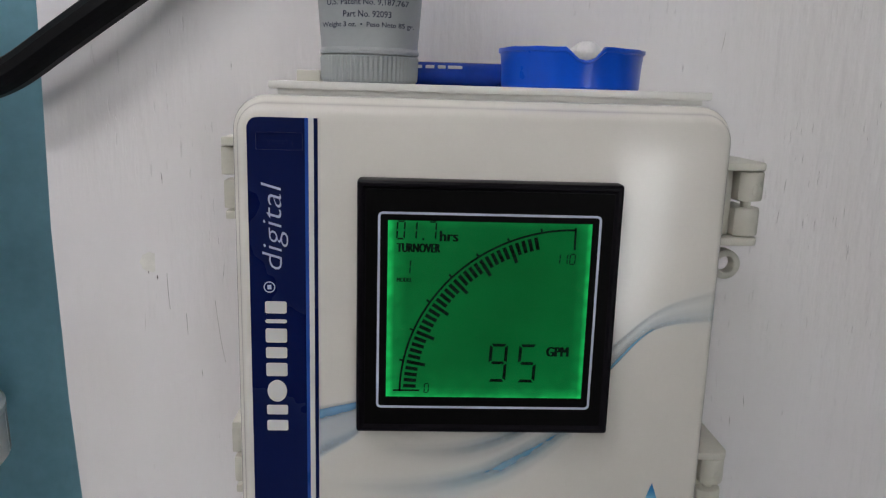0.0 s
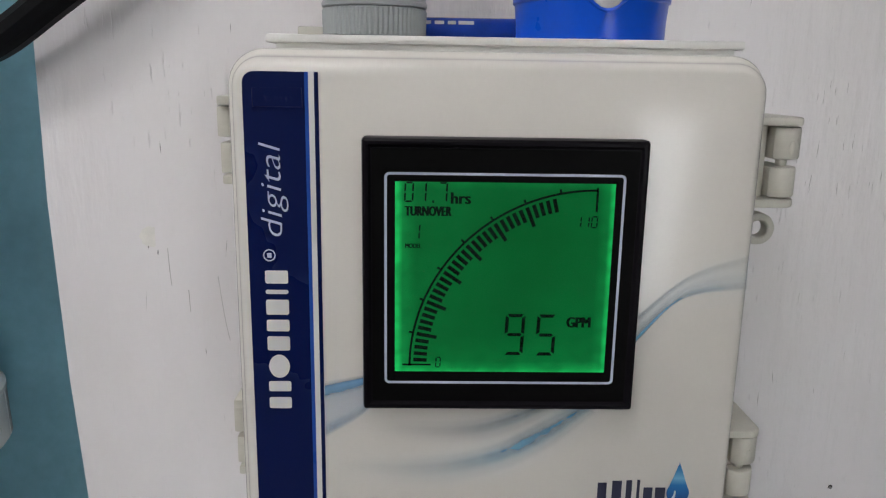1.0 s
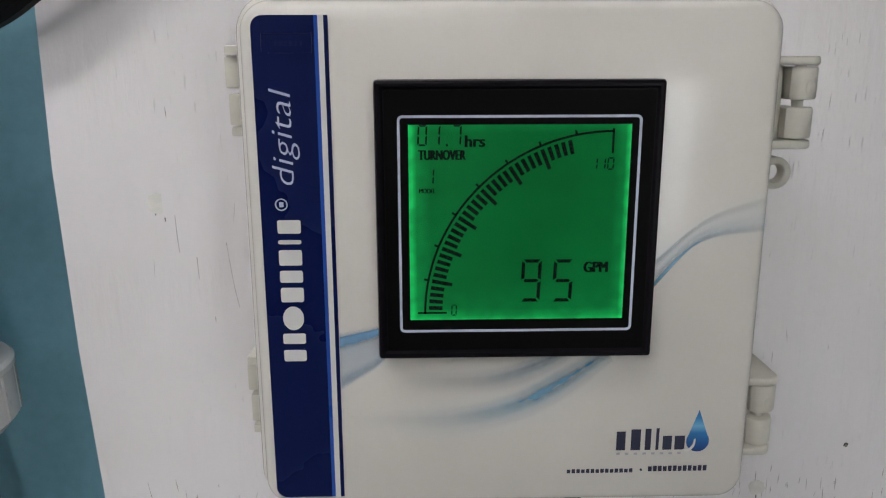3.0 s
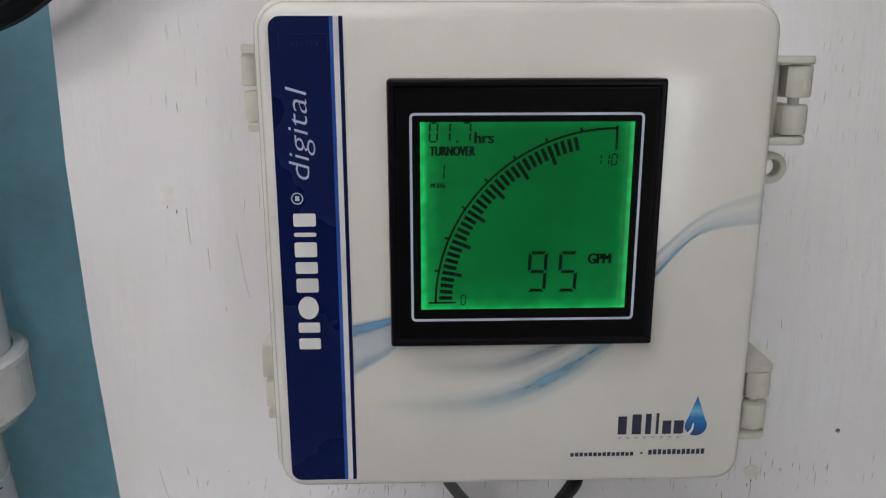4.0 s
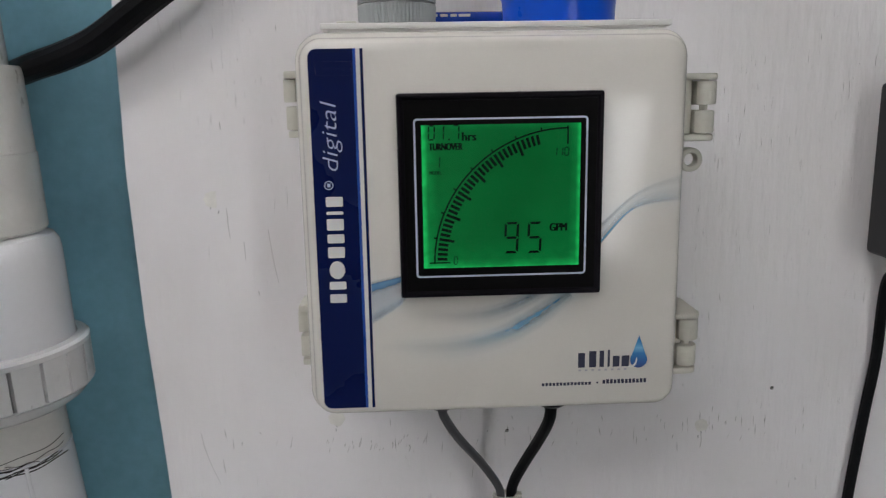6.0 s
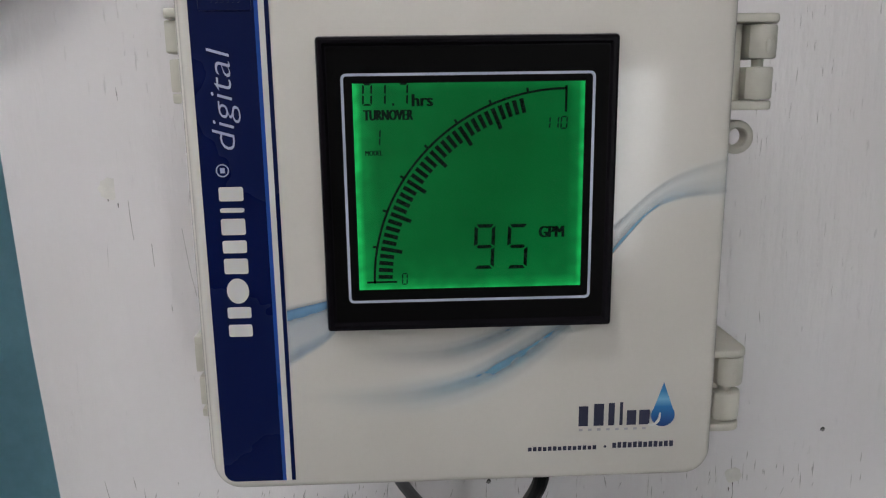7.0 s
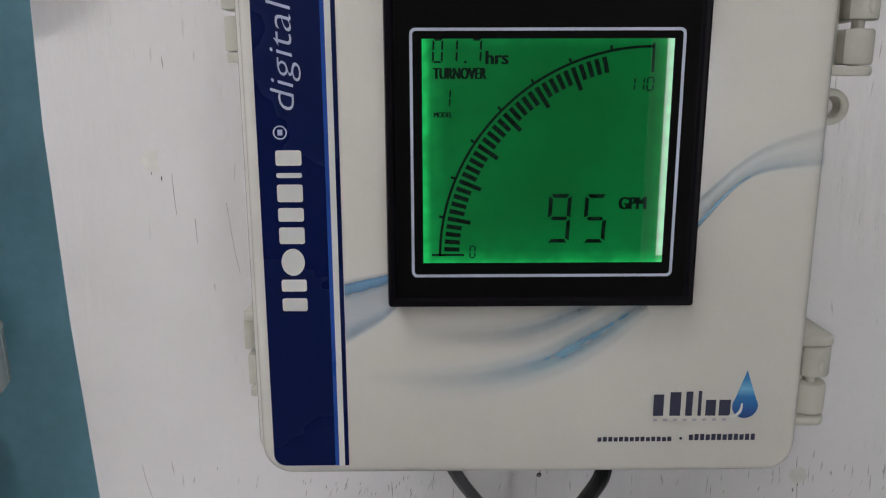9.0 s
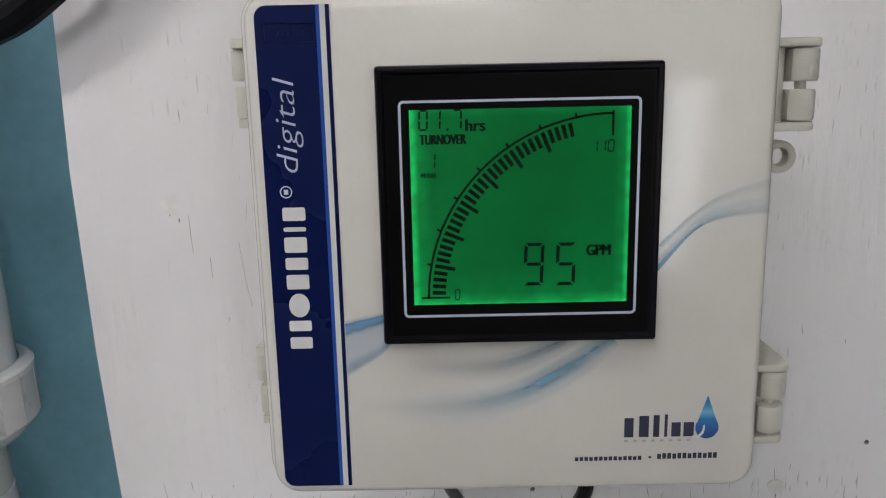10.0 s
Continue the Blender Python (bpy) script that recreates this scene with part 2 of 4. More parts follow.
FILLER = surface("yellowed_filler", (0.775, 0.755, 0.705), 0.5, vary=0.08, scale=120, fine=900, bump=0.2)
# also colours the drawn shade below the handle's yellow mark
DIRT_AND_SHADE = surface("dark_grime_and_shade", (0.05, 0.045, 0.04), 0.8, vary=0.3, bump=0)
STEEL = surface("dull_steel", (0.30, 0.29, 0.28), 0.4, metal=0.9, vary=0.2, bump=0.05)
ADAPTER = surface("charcoal_plastic", (0.018, 0.019, 0.022), 0.45, vary=0.12, scale=50, fine=900, bump=0.08)
LAMP_HOUSING = surface("lamp_housing_enamel", (0.75, 0.75, 0.74), 0.4, vary=0.03, bump=0.03)
DIFFUSER = glow("lamp_diffuser_light", (0.985, 0.962, 0.985), LAMP_GLOW)
DAYLIGHT = glow("daylight_distance", (0.96, 0.975, 1.0), DAY_GLOW)


# ---- helpers for meshes ----
def mesh_of(bm, name, mat, smooth=True):
    bmesh.ops.recalc_face_normals(bm, faces=bm.faces)
    me = bpy.data.meshes.new(name)
    bm.to_mesh(me)
    bm.free()
    me.materials.append(mat)
    if smooth:
        for f in me.polygons:
            f.use_smooth = True
        me.set_sharp_from_angle(angle=radians(27))
    return me


def part(name, bm, mat, parent=None, label="", smooth=True):
    ob = new(name, mesh_of(bm, name, mat, smooth))
    if parent is not None:
        ob.parent = parent
        ob.matrix_parent_inverse = parent_pose(parent).inverted()
    if label:
        ob["label"] = label
    return ob


def parent_pose(ob):
    m = ob.matrix_basis
    while ob.parent is not None:
        m = ob.parent.matrix_basis @ ob.matrix_parent_inverse @ m
        ob = ob.parent
    return m


def root(name, at, label, category, group=""):
    ob = new(name)
    ob.empty_display_size = 0.02
    ob.location = at
    bpy.context.view_layer.update()
    return tagged(ob, label, category, group)


def block(x0, x1, y0, y1, z0, z1, bevel=0.0, segs=2, bm=None):
    own = bmesh.new()
    bmesh.ops.create_cube(own, size=1, matrix=Matrix.LocRotScale(((x0 + x1) / 2, (y0 + y1) / 2, (z0 + z1) / 2), None, (x1 - x0, y1 - y0, z1 - z0)))
    if bevel:
        bmesh.ops.bevel(own, geom=own.edges[:], offset=bevel, segments=segs, affect="EDGES", profile=0.6)
    if bm is None:
        return own
    return merge(bm, own)


def merge(bm, other):
    me = bpy.data.meshes.new("tmp")
    other.to_mesh(me)
    other.free()
    bm.from_mesh(me)
    bpy.data.meshes.remove(me)
    return bm


def round_rect(x0, x1, z0, z1, r, n=6):
    pts = []
    r = max(r, 1e-5)
    for cx, cz, a0 in ((x1 - r, z1 - r, 0), (x0 + r, z1 - r, 90), (x0 + r, z0 + r, 180), (x1 - r, z0 + r, 270)):
        for i in range(n + 1):
            a = radians(a0 + 90 * i / n)
            pts.append((cx + r * math.cos(a), cz + r * math.sin(a)))
    return pts


def bridge(bm, loops, closed=True):
    rows = [[bm.verts.new(p) for p in loop] for loop in loops]
    for a, b in zip(rows, rows[1:]):
        for i in range(len(a) if closed else len(a) - 1):
            j = (i + 1) % len(a)
            bm.faces.new((a[i], a[j], b[j], b[i]))
    return rows


def shell(x0, x1, z0, z1, r, levels, n=6):
    """A rounded panel or tray: rounded rectangles at depths y with insets, capped at both ends."""
    bm = bmesh.new()
    loops = [[(x, y, z) for x, z in round_rect(x0 + i, x1 - i, z0 + i, z1 - i, max(r - i, 0.0003), n)] for y, i in levels]
    rows = bridge(bm, loops)
    bm.faces.new(rows[0])
    bm.faces.new(rows[-1])
    return bm


def flat(points, y, thick=0.00015):
    """A thin printed or laid shape in the x-z plane, its front at y."""
    bm = bmesh.new()
    rows = bridge(bm, [[(x, y + thick, z) for x, z in points], [(x, y, z) for x, z in points]])
    bm.faces.new(rows[0])
    bm.faces.new(rows[1])
    return bm


def bars(rects, y, thick=0.00015):
    bm = bmesh.new()
    for x0, x1, z0, z1 in rects:
        merge(bm, flat([(x0, z0), (x1, z0), (x1, z1), (x0, z1)], y, thick))
    return bm


def outline(x0, x1, z0, z1, r, w, y, thick=0.00015):
    bm = bmesh.new()
    a, b = round_rect(x0, x1, z0, z1, r), round_rect(x0 + w, x1 - w, z0 + w, z1 - w, r - w)
    rows = bridge(bm, [[(x, y + thick, z) for x, z in a], [(x, y, z) for x, z in a], [(x, y, z) for x, z in b], [(x, y + thick, z) for x, z in b]])
    for i in range(len(a)):
        j = (i + 1) % len(a)
        bm.faces.new((rows[3][i], rows[3][j], rows[0][j], rows[0][i]))
    return bm


def lathe(profile, axis=(0, 0), n=48, wobble=None):
    """Profile rows of (radius, z) turned about the upright through axis."""
    bm = bmesh.new()
    loops = []
    for r, z in profile:
        loop = []
        for i in range(n):
            a = 2 * math.pi * i / n
            rr = r + (wobble(a, r, z) if wobble else 0)
            loop.append((axis[0] + rr * math.cos(a), axis[1] + rr * math.sin(a), z))
        loops.append(loop)
    rows = bridge(bm, loops)
    bm.faces.new(rows[0])
    bm.faces.new(rows[-1])
    return bm


def sweep(points, radius, n=12, steps=10):
    """A round cable along a smooth line through the points."""
    pts = [Vector(p) for p in points]
    ext = [2 * pts[0] - pts[1], *pts, 2 * pts[-1] - pts[-2]]
    line = []
    for i in range(1, len(ext) - 2):
        for k in range(steps):
            t = k / steps
            p0, p1, p2, p3 = ext[i - 1], ext[i], ext[i + 1], ext[i + 2]
            line.append(0.5 * ((2 * p1) + (p2 - p0) * t + (2 * p0 - 5 * p1 + 4 * p2 - p3) * t * t + (3 * p1 - p0 - 3 * p2 + p3) * t ** 3))
    line.append(pts[-1])
    bm, loops, side = bmesh.new(), [], None
    for i, p in enumerate(line):
        d = (line[min(i + 1, len(line) - 1)] - line[max(i - 1, 0)]).normalized()
        side = d.cross(Vector((0.13, 0.97, 0.2))).normalized() if side is None else (side - d * side.dot(d)).normalized()
        up = d.cross(side)
        loops.append([p + radius * (math.cos(2 * math.pi * k / n) * side + math.sin(2 * math.pi * k / n) * up) for k in range(n)])
    rows = bridge(bm, loops)
    bm.faces.new(rows[0])
    bm.faces.new(rows[-1])
    return bm


def lettering(text, x0, x1, z0, z1, y, upright=False, shear=0.0, weight=0.0):
    """Writing in the built-in font, fitted into a rectangle on an x-z plane; upright writing climbs along z."""
    cu = bpy.data.curves.new("writing", "FONT")
    cu.body, cu.size, cu.shear, cu.offset, cu.resolution_u = text, 1.0, shear, weight, 3
    ob = new("writing", cu)
    bpy.context.view_layer.update()
    me = bpy.data.meshes.new_from_object(ob.evaluated_get(bpy.context.evaluated_depsgraph_get()))
    bpy.data.objects.remove(ob)
    bpy.data.curves.remove(cu)
    co = np.array([v.co[:2] for v in me.vertices])
    lo, hi = co.min(0), co.max(0)
    bm = bmesh.new()
    bm.from_mesh(me)
    bpy.data.meshes.remove(me)
    for v in bm.verts:
        u, w = (v.co.x - lo[0]) / (hi[0] - lo[0]), (v.co.y - lo[1]) / (hi[1] - lo[1])
        v.co = (x1 + (x0 - x1) * w, y, z0 + (z1 - z0) * u) if upright else (x0 + (x1 - x0) * u, y, z0 + (z1 - z0) * w)
    return bm


def spline2(pts, steps=8):
    ext = [(2 * pts[0][0] - pts[1][0], 2 * pts[0][1] - pts[1][1]), *pts, (2 * pts[-1][0] - pts[-2][0], 2 * pts[-1][1] - pts[-2][1])]
    out = []
    for i in range(1, len(ext) - 2):
        for k in range(steps):
            t = k / steps
            out.append(tuple(0.5 * (2 * ext[i][c] + (ext[i + 1][c] - ext[i - 1][c]) * t + (2 * ext[i - 1][c] - 5 * ext[i][c] + 4 * ext[i + 1][c] - ext[i + 2][c]) * t * t
                                    + (3 * ext[i][c] - ext[i - 1][c] - 3 * ext[i + 1][c] + ext[i + 2][c]) * t ** 3) for c in (0, 1)))
    out.append(tuple(pts[-1]))
    return out


def wave(low, high, y, cells=10):
    """A printed ribbon between two curves given in millimetres from the meter's middle, with u along and v across."""
    a, b = spline2(low), spline2(high)
    bm = bmesh.new()
    uv = bm.loops.layers.uv.new("UVMap")
    grid = [[(bm.verts.new(((p[0] + (q[0] - p[0]) * k / cells) / 1000, y, 1.4 + (p[1] + (q[1] - p[1]) * k / cells) / 1000)), i / (len(a) - 1), k / cells)
             for k in range(cells + 1)] for i, (p, q) in enumerate(zip(a, b))]
    for r, s in zip(grid, grid[1:]):
        for k in range(cells):
            f = bm.faces.new((r[k][0], s[k][0], s[k + 1][0], r[k + 1][0]))
            for loop, src in zip(f.loops, (r[k], s[k], s[k + 1], r[k + 1])):
                loop[uv].uv = (src[1], src[2])
    return bm


# ---- the room ----
def structure(name, bm, mat, label):
    return tagged(part(name, bm, mat, smooth=False), label, "", "", "structure")


WALL_Y, BACK_Y, WEST, EAST, TOP = 0.230, -2.9, -1.9, 2.3, 2.5
structure("floor", block(WEST - 0.1, EAST + 0.1, BACK_Y - 0.12, WALL_Y + 0.1, -0.1, 0), CONCRETE, "grey concrete floor of the plant room")
structure("ceiling", block(WEST - 0.1, EAST + 0.1, BACK_Y - 0.12, WALL_Y + 0.1, TOP, TOP + 0.1), CEILING, "plain white painted ceiling")
structure("wall_north", block(WEST - 0.1, 0.10, WALL_Y, WALL_Y + 0.1, 0, TOP), BLUE_WALL, "teal blue painted wall behind the pipes")
structure("wall_north_white", block(0.10, EAST + 0.1, WALL_Y, WALL_Y + 0.1, 0, TOP), WHITE_WALL, "white painted wall beside the board")
# walls out of view: white bounces light at the board, grey keeps reflections dark
structure("wall_west", block(WEST - 0.1, WEST, BACK_Y, WALL_Y, 0, TOP), WHITE_WALL, "plain white wall out of view, added to bounce light")
structure("wall_east", block(EAST, EAST + 0.1, BACK_Y, WALL_Y, 0, TOP), GREY_WALL, "plain dark grey wall added out of view")
DX0, DX1, DZ = 0.878, 1.36, 2.32
bm = block(WEST - 0.1, DX0, BACK_Y - 0.12, BACK_Y, 0, TOP)
block(DX1, EAST + 0.1, BACK_Y - 0.12, BACK_Y, 0, TOP, bm=bm)
block(DX0, DX1, BACK_Y - 0.12, BACK_Y, DZ, TOP, bm=bm)
structure("wall_south", bm, GREY_WALL, "dark grey wall added out of view, with an open doorway")
bm = block(DX0 - 0.06, DX0, BACK_Y, BACK_Y + 0.02, 0, DZ + 0.06)
block(DX1, DX1 + 0.06, BACK_Y, BACK_Y + 0.02, 0, DZ + 0.06, bm=bm)
block(DX0, DX1, BACK_Y, BACK_Y + 0.02, DZ, DZ + 0.06, bm=bm)
structure("door_frame", bm, LAMP_HOUSING, "white trim round the open doorway")
structure("ground", block(-30, 30, -40, BACK_Y - 0.12, -0.12, -0.02), CONCRETE, "pale concrete ground outside the doorway")
structure("backdrop", block(-3.0, 6.0, -6.1, -6.0, -0.02, 5.0), DAYLIGHT, "plain bright daylight beyond the doorway")


def ceiling_light(y):
    lamp = root("ceiling_light", (-0.70, y, TOP), "long white ceiling light with a glowing diffuser", "ceiling light", "ceiling lights")
    part("housing", block(-1.35, -0.05, y - 0.085, y + 0.085, TOP - 0.045, TOP, 0.006), LAMP_HOUSING, lamp)
    part("diffuser", block(-1.33, -0.07, y - 0.07, y + 0.07, TOP - 0.065, TOP - 0.0451, 0.006), DIFFUSER, lamp, "glowing white diffuser")


# out of view; one of the three is added only to even the light
for y in (-0.5, -1.4, -2.3):
    ceiling_light(y)

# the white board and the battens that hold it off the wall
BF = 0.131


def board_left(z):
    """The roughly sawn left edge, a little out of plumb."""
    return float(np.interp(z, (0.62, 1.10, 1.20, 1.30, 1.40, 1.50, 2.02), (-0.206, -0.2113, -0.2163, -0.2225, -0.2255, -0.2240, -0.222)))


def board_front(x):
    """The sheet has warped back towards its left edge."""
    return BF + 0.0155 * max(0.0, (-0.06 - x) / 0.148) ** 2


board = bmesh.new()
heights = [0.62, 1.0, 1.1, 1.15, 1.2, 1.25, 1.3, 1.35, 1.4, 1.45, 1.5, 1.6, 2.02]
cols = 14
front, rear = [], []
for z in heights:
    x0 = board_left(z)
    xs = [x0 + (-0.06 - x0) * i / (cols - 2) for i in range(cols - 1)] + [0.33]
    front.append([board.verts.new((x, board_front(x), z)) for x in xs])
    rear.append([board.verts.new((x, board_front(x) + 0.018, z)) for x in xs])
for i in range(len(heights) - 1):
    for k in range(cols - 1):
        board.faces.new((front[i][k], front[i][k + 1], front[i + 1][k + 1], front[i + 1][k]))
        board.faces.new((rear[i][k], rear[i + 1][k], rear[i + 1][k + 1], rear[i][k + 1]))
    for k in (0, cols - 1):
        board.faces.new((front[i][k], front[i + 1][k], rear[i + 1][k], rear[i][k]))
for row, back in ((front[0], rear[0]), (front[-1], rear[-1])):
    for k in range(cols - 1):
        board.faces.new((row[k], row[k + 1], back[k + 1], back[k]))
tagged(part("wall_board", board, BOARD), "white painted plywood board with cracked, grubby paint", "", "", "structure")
structure("board_batten", block(-0.10, -0.055, BF + 0.021, WALL_Y, 0.66, 1.98, 0.002), WOOD, "raw timber batten behind the board")
structure("board_batten", block(0.25, 0.295, BF + 0.018, WALL_Y, 0.66, 1.98, 0.002), WOOD, "raw timber batten behind the board")


# ---- the flow meter box ----
LID = 0.0072
X0, X1, Z0, Z1 = -0.0950, 0.0920, 1.2875, 1.4762
box = root("meter_enclosure", (0, BF, Z0), "warm white plastic enclosure with printed lid, screwed to the board", "enclosure")
part("body", shell(X0, X1, Z0, Z1, 0.013, [(BF - 0.0005, 0.004), (BF - 0.0025, 0.0015), (0.028, 0.0), (0.0265, 0.0004), (0.0262, 0.003), (0.0235, 0.003)]), BOX, box)
lid = part("lid", shell(X0, X1, Z0, Z1, 0.013, [(0.0240, 0.0015), (0.0236, 0.0002), (0.0228, 0.0), (0.0182, 0.0), (0.0170, 0.0005), (0.0162, 0.0016), (0.0150, 0.0024), (0.0110, 0.0029), (0.0096, 0.0033), (0.0084, 0.0040), (0.0076, 0.0050), (LID, 0.0060)], 8), BOX, box, "smooth printed lid with stepped rounded rim")

P = LID - 0.0002
# printed film at the hinge side
def band(x0, x1, z0, z1, r):
    pts = [(x1, z0), (x1, z1)]
    for cx, cz, a0 in ((x0 + r, z1 - r, 90), (x0 + r, z0 + r, 180)):
        pts += [(cx + r * math.cos(radians(a0 + 15 * i)), cz + r * math.sin(radians(a0 + 15 * i))) for i in range(7)]
    return pts


part("blue_band", flat(band(-0.0878, -0.0672, 1.2945, 1.4685, 0.004), P), NAVY, lid, "navy blue printed band with rounded corners")
part("blue_stripe", bars([(-0.0672, -0.0659, 1.2945, 1.4685)], P), ROYAL, lid, "bright blue stripe")
part("white_stripe", bars([(-0.0659, -0.0640, 1.2945, 1.4685)], P), WHITE_INK, lid, "white stripe")
part("navy_line", bars([(-0.0640, -0.0626, 1.2945, 1.4685)], P), NAVY, lid, "thin navy line")
bm = outline(-0.0850, -0.0680, 1.4565, 1.4632, 0.0006, 0.0005, P - 0.0004, 0.0004)
for i in range(6):
    merge(bm, flat(round_rect(-0.0812 + i * 0.0017, -0.0800 + i * 0.0017, 1.4588, 1.4604, 0.0004, 2), P - 0.0003, 0.0003))
part("raised_plate", bm, NAVY, lid, "embossed maker's plate showing through the film")
part("text", lettering("digital", -0.0830, -0.0735, 1.4130, 1.4452, P - 0.0001, True, 0.22, -0.012), PALE_INK, lid, "pale italic word climbing the band")

# maker's word as plain white shapes, climbing the band
q, xa, xb = P - 0.0001, -0.0828, -0.0740
def disc(cx, cz, rx, rz, n=28):
    return [(cx + rx * math.cos(2 * math.pi * i / n), cz + rz * math.sin(2 * math.pi * i / n)) for i in range(n)]


for z0, z1 in ((1.3490, 1.3536), (1.3556, 1.3598), (1.3712, 1.3768), (1.3784, 1.3830), (1.3846, 1.3904), (1.3922, 1.3940), (1.3960, 1.4010)):
    part("white_shape", flat(round_rect(xa + 0.0004, xb - 0.0004, z0, z1 - 0.0003, 0.0007, 3), q), WHITE_INK, lid)
part("white_shape", flat(disc((xa + xb) / 2, 1.3652, 0.0037, 0.0044), q), WHITE_INK, lid)
bm = outline(-0.0828, -0.0785, 1.4040, 1.4083, 0.00214, 0.0004, q)
merge(bm, bars([(-0.0814, -0.0799, 1.4053, 1.4070)], q))
part("white_shape", bm, PALE_INK, lid)

# blue waves
part("wave_print", wave([(47, -29), (52, -22.5), (62, -11.2), (71.6, -6.8), (88, -5.2)], [(47, -16), (52, -12), (62, -3), (72, 3.2), (88, 8.6)], P), WAVE_RIGHT, lid, "pale blue wave print")
part("wave_print", wave([(-62.4, -63), (-56, -59), (-50, -55), (-45, -50)], [(-62.4, -40.2), (-56, -39), (-50, -38), (-45, -37)], P), WAVE_LEFT, lid, "pale blue wave print")
part("wave_print", wave([(-60, -79), (-26, -82.5), (-1, -78), (20, -68), (37, -53)], [(-60, -70), (-26, -69), (-1, -64), (17, -54.5), (33, -46)], P), WAVE_LOW, lid, "pale blue wave print")
part("wave_print", wave([(-42, -63), (-18, -65.5), (-2, -63.5), (14, -57), (26, -48)], [(-42, -55), (-18, -55), (-2, -53), (12, -48), (22, -43.5)], P), WAVE_GREY, lid, "grey blue wave print")

# maker's mark as plain shapes: dark bars and a blue drop; small rows below
rng = random.Random(5)
letters = [(39.4, 3.4, -88.2, -80.6), (44.9, 3.6, -88.2, -79.8), (50.2, 2.2, -88.2, -79.6), (54.3, 1.1, -88.2, -79.4), (56.9, 3.4, -88.2, -82.6), (61.4, 3.8, -88.2, -82.6)]
for x, w, a, b in letters:
    part("dark_mark", bars([(x / 1000, (x + w) / 1000, 1.4 + a / 1000, 1.4 + b / 1000)], P), DARK_INK, lid)
part("grey_row", bars([((39.6 + i * 3.3) / 1000, (40.9 + i * 3.3) / 1000, 1.3099, 1.3107) for i in range(8)], P), GREY_INK, lid, "tiny unreadable grey row")
pts = [(0.0699, 1.3278)]
for i in range(25):
    a = radians(35 - 250 * i / 24)
    pts.append((0.0700 + 0.0043 * math.cos(a), 1.3152 + 0.0043 * math.sin(a)))
part("drop_mark", flat(pts, P - 0.0001), DROP, lid, "blue water drop mark")
part("drop_curl", flat(spline2([(0.0648, 1.3122), (0.0665, 1.3120), (0.0682, 1.3140), (0.0686, 1.3160), (0.0692, 1.3160), (0.0688, 1.3130), (0.0668, 1.3112), (0.0650, 1.3114)], 3), P - 0.0002), WHITE_INK, lid, "white curl on the drop")


def small_row(name, x0, x1, z, h, count):
    step = (x1 - x0) / count
    for i in range(count):
        part(name, bars([(x0 + i * step, x0 + (i + 0.72) * step, z, z + h * (1.0 if i % 3 else 0.9))], P), DARK_INK, lid)


small_row("address_bar", 0.0212, 0.0466, 1.3026, 0.0016, 14)
part("address_dot", flat(disc(0.0493, 1.3036, 0.0005, 0.0005, 10), P), DARK_INK, lid)
small_row("number_bar", 0.0520, 0.0748, 1.3029, 0.0022, 12)


# hinges, latches, ears, glands
def hinge(z, d=0.0):
    bm = block(-0.1018 + d, -0.0930, 0.030, 0.052, z + 0.0125, z + 0.0160, 0.0008)
    block(-0.1008 + d, -0.0930, 0.030, 0.052, z - 0.0162, z - 0.0128, 0.0008, bm=bm)
    block(-0.0962 + d, -0.0930, 0.032, 0.050, z - 0.0130, z + 0.0130, 0.0006, bm=bm)
    h = part("hinge", bm, BOX_DULL, box, "moulded clip hinge")
    part("clip", block(-0.1026 + d, -0.0968 + d, 0.0325, 0.0425, z + 0.0010, z + 0.0122, 0.0009), BOX_DULL, h)
    part("clip", block(-0.1018 + d, -0.0960 + d, 0.0325, 0.0425, z - 0.0124, z - 0.0010, 0.0009), BOX_DULL, h)


hinge(1.4436, -0.0008)
hinge(1.3257, 0.0003)


def along_z(profile, cx, cy, n=24):
    return lathe(profile, (cx, cy), n)


def latch_plate(x1, z0, z1):
    """A flange standing out from the side wall, with a rounded nose."""
    nose = [(x1 - 0.0050 + 0.0050 * math.cos(radians(k)), 0.0245 + 0.0050 * math.sin(radians(k))) for k in range(-90, 10, 12)]
    ring = [(0.0920, 0.060), (0.0920, 0.0195)] + nose + [(x1, 0.050), (x1 - 0.004, 0.060)]
    mx, my = 0.1, 0.035
    lv = lambda k, zz: [(mx + (x - mx) * k, my + (y - my) * k, zz) for x, y in ring]
    bm = bmesh.new()
    rows = bridge(bm, [lv(0.95, z0), lv(0.985, z0 + 0.0003), lv(1.0, z0 + 0.0009), lv(1.0, z1 - 0.0009), lv(0.985, z1 - 0.0003), lv(0.95, z1)])
    bm.faces.new(rows[0])
    bm.faces.new(rows[-1])
    return bm


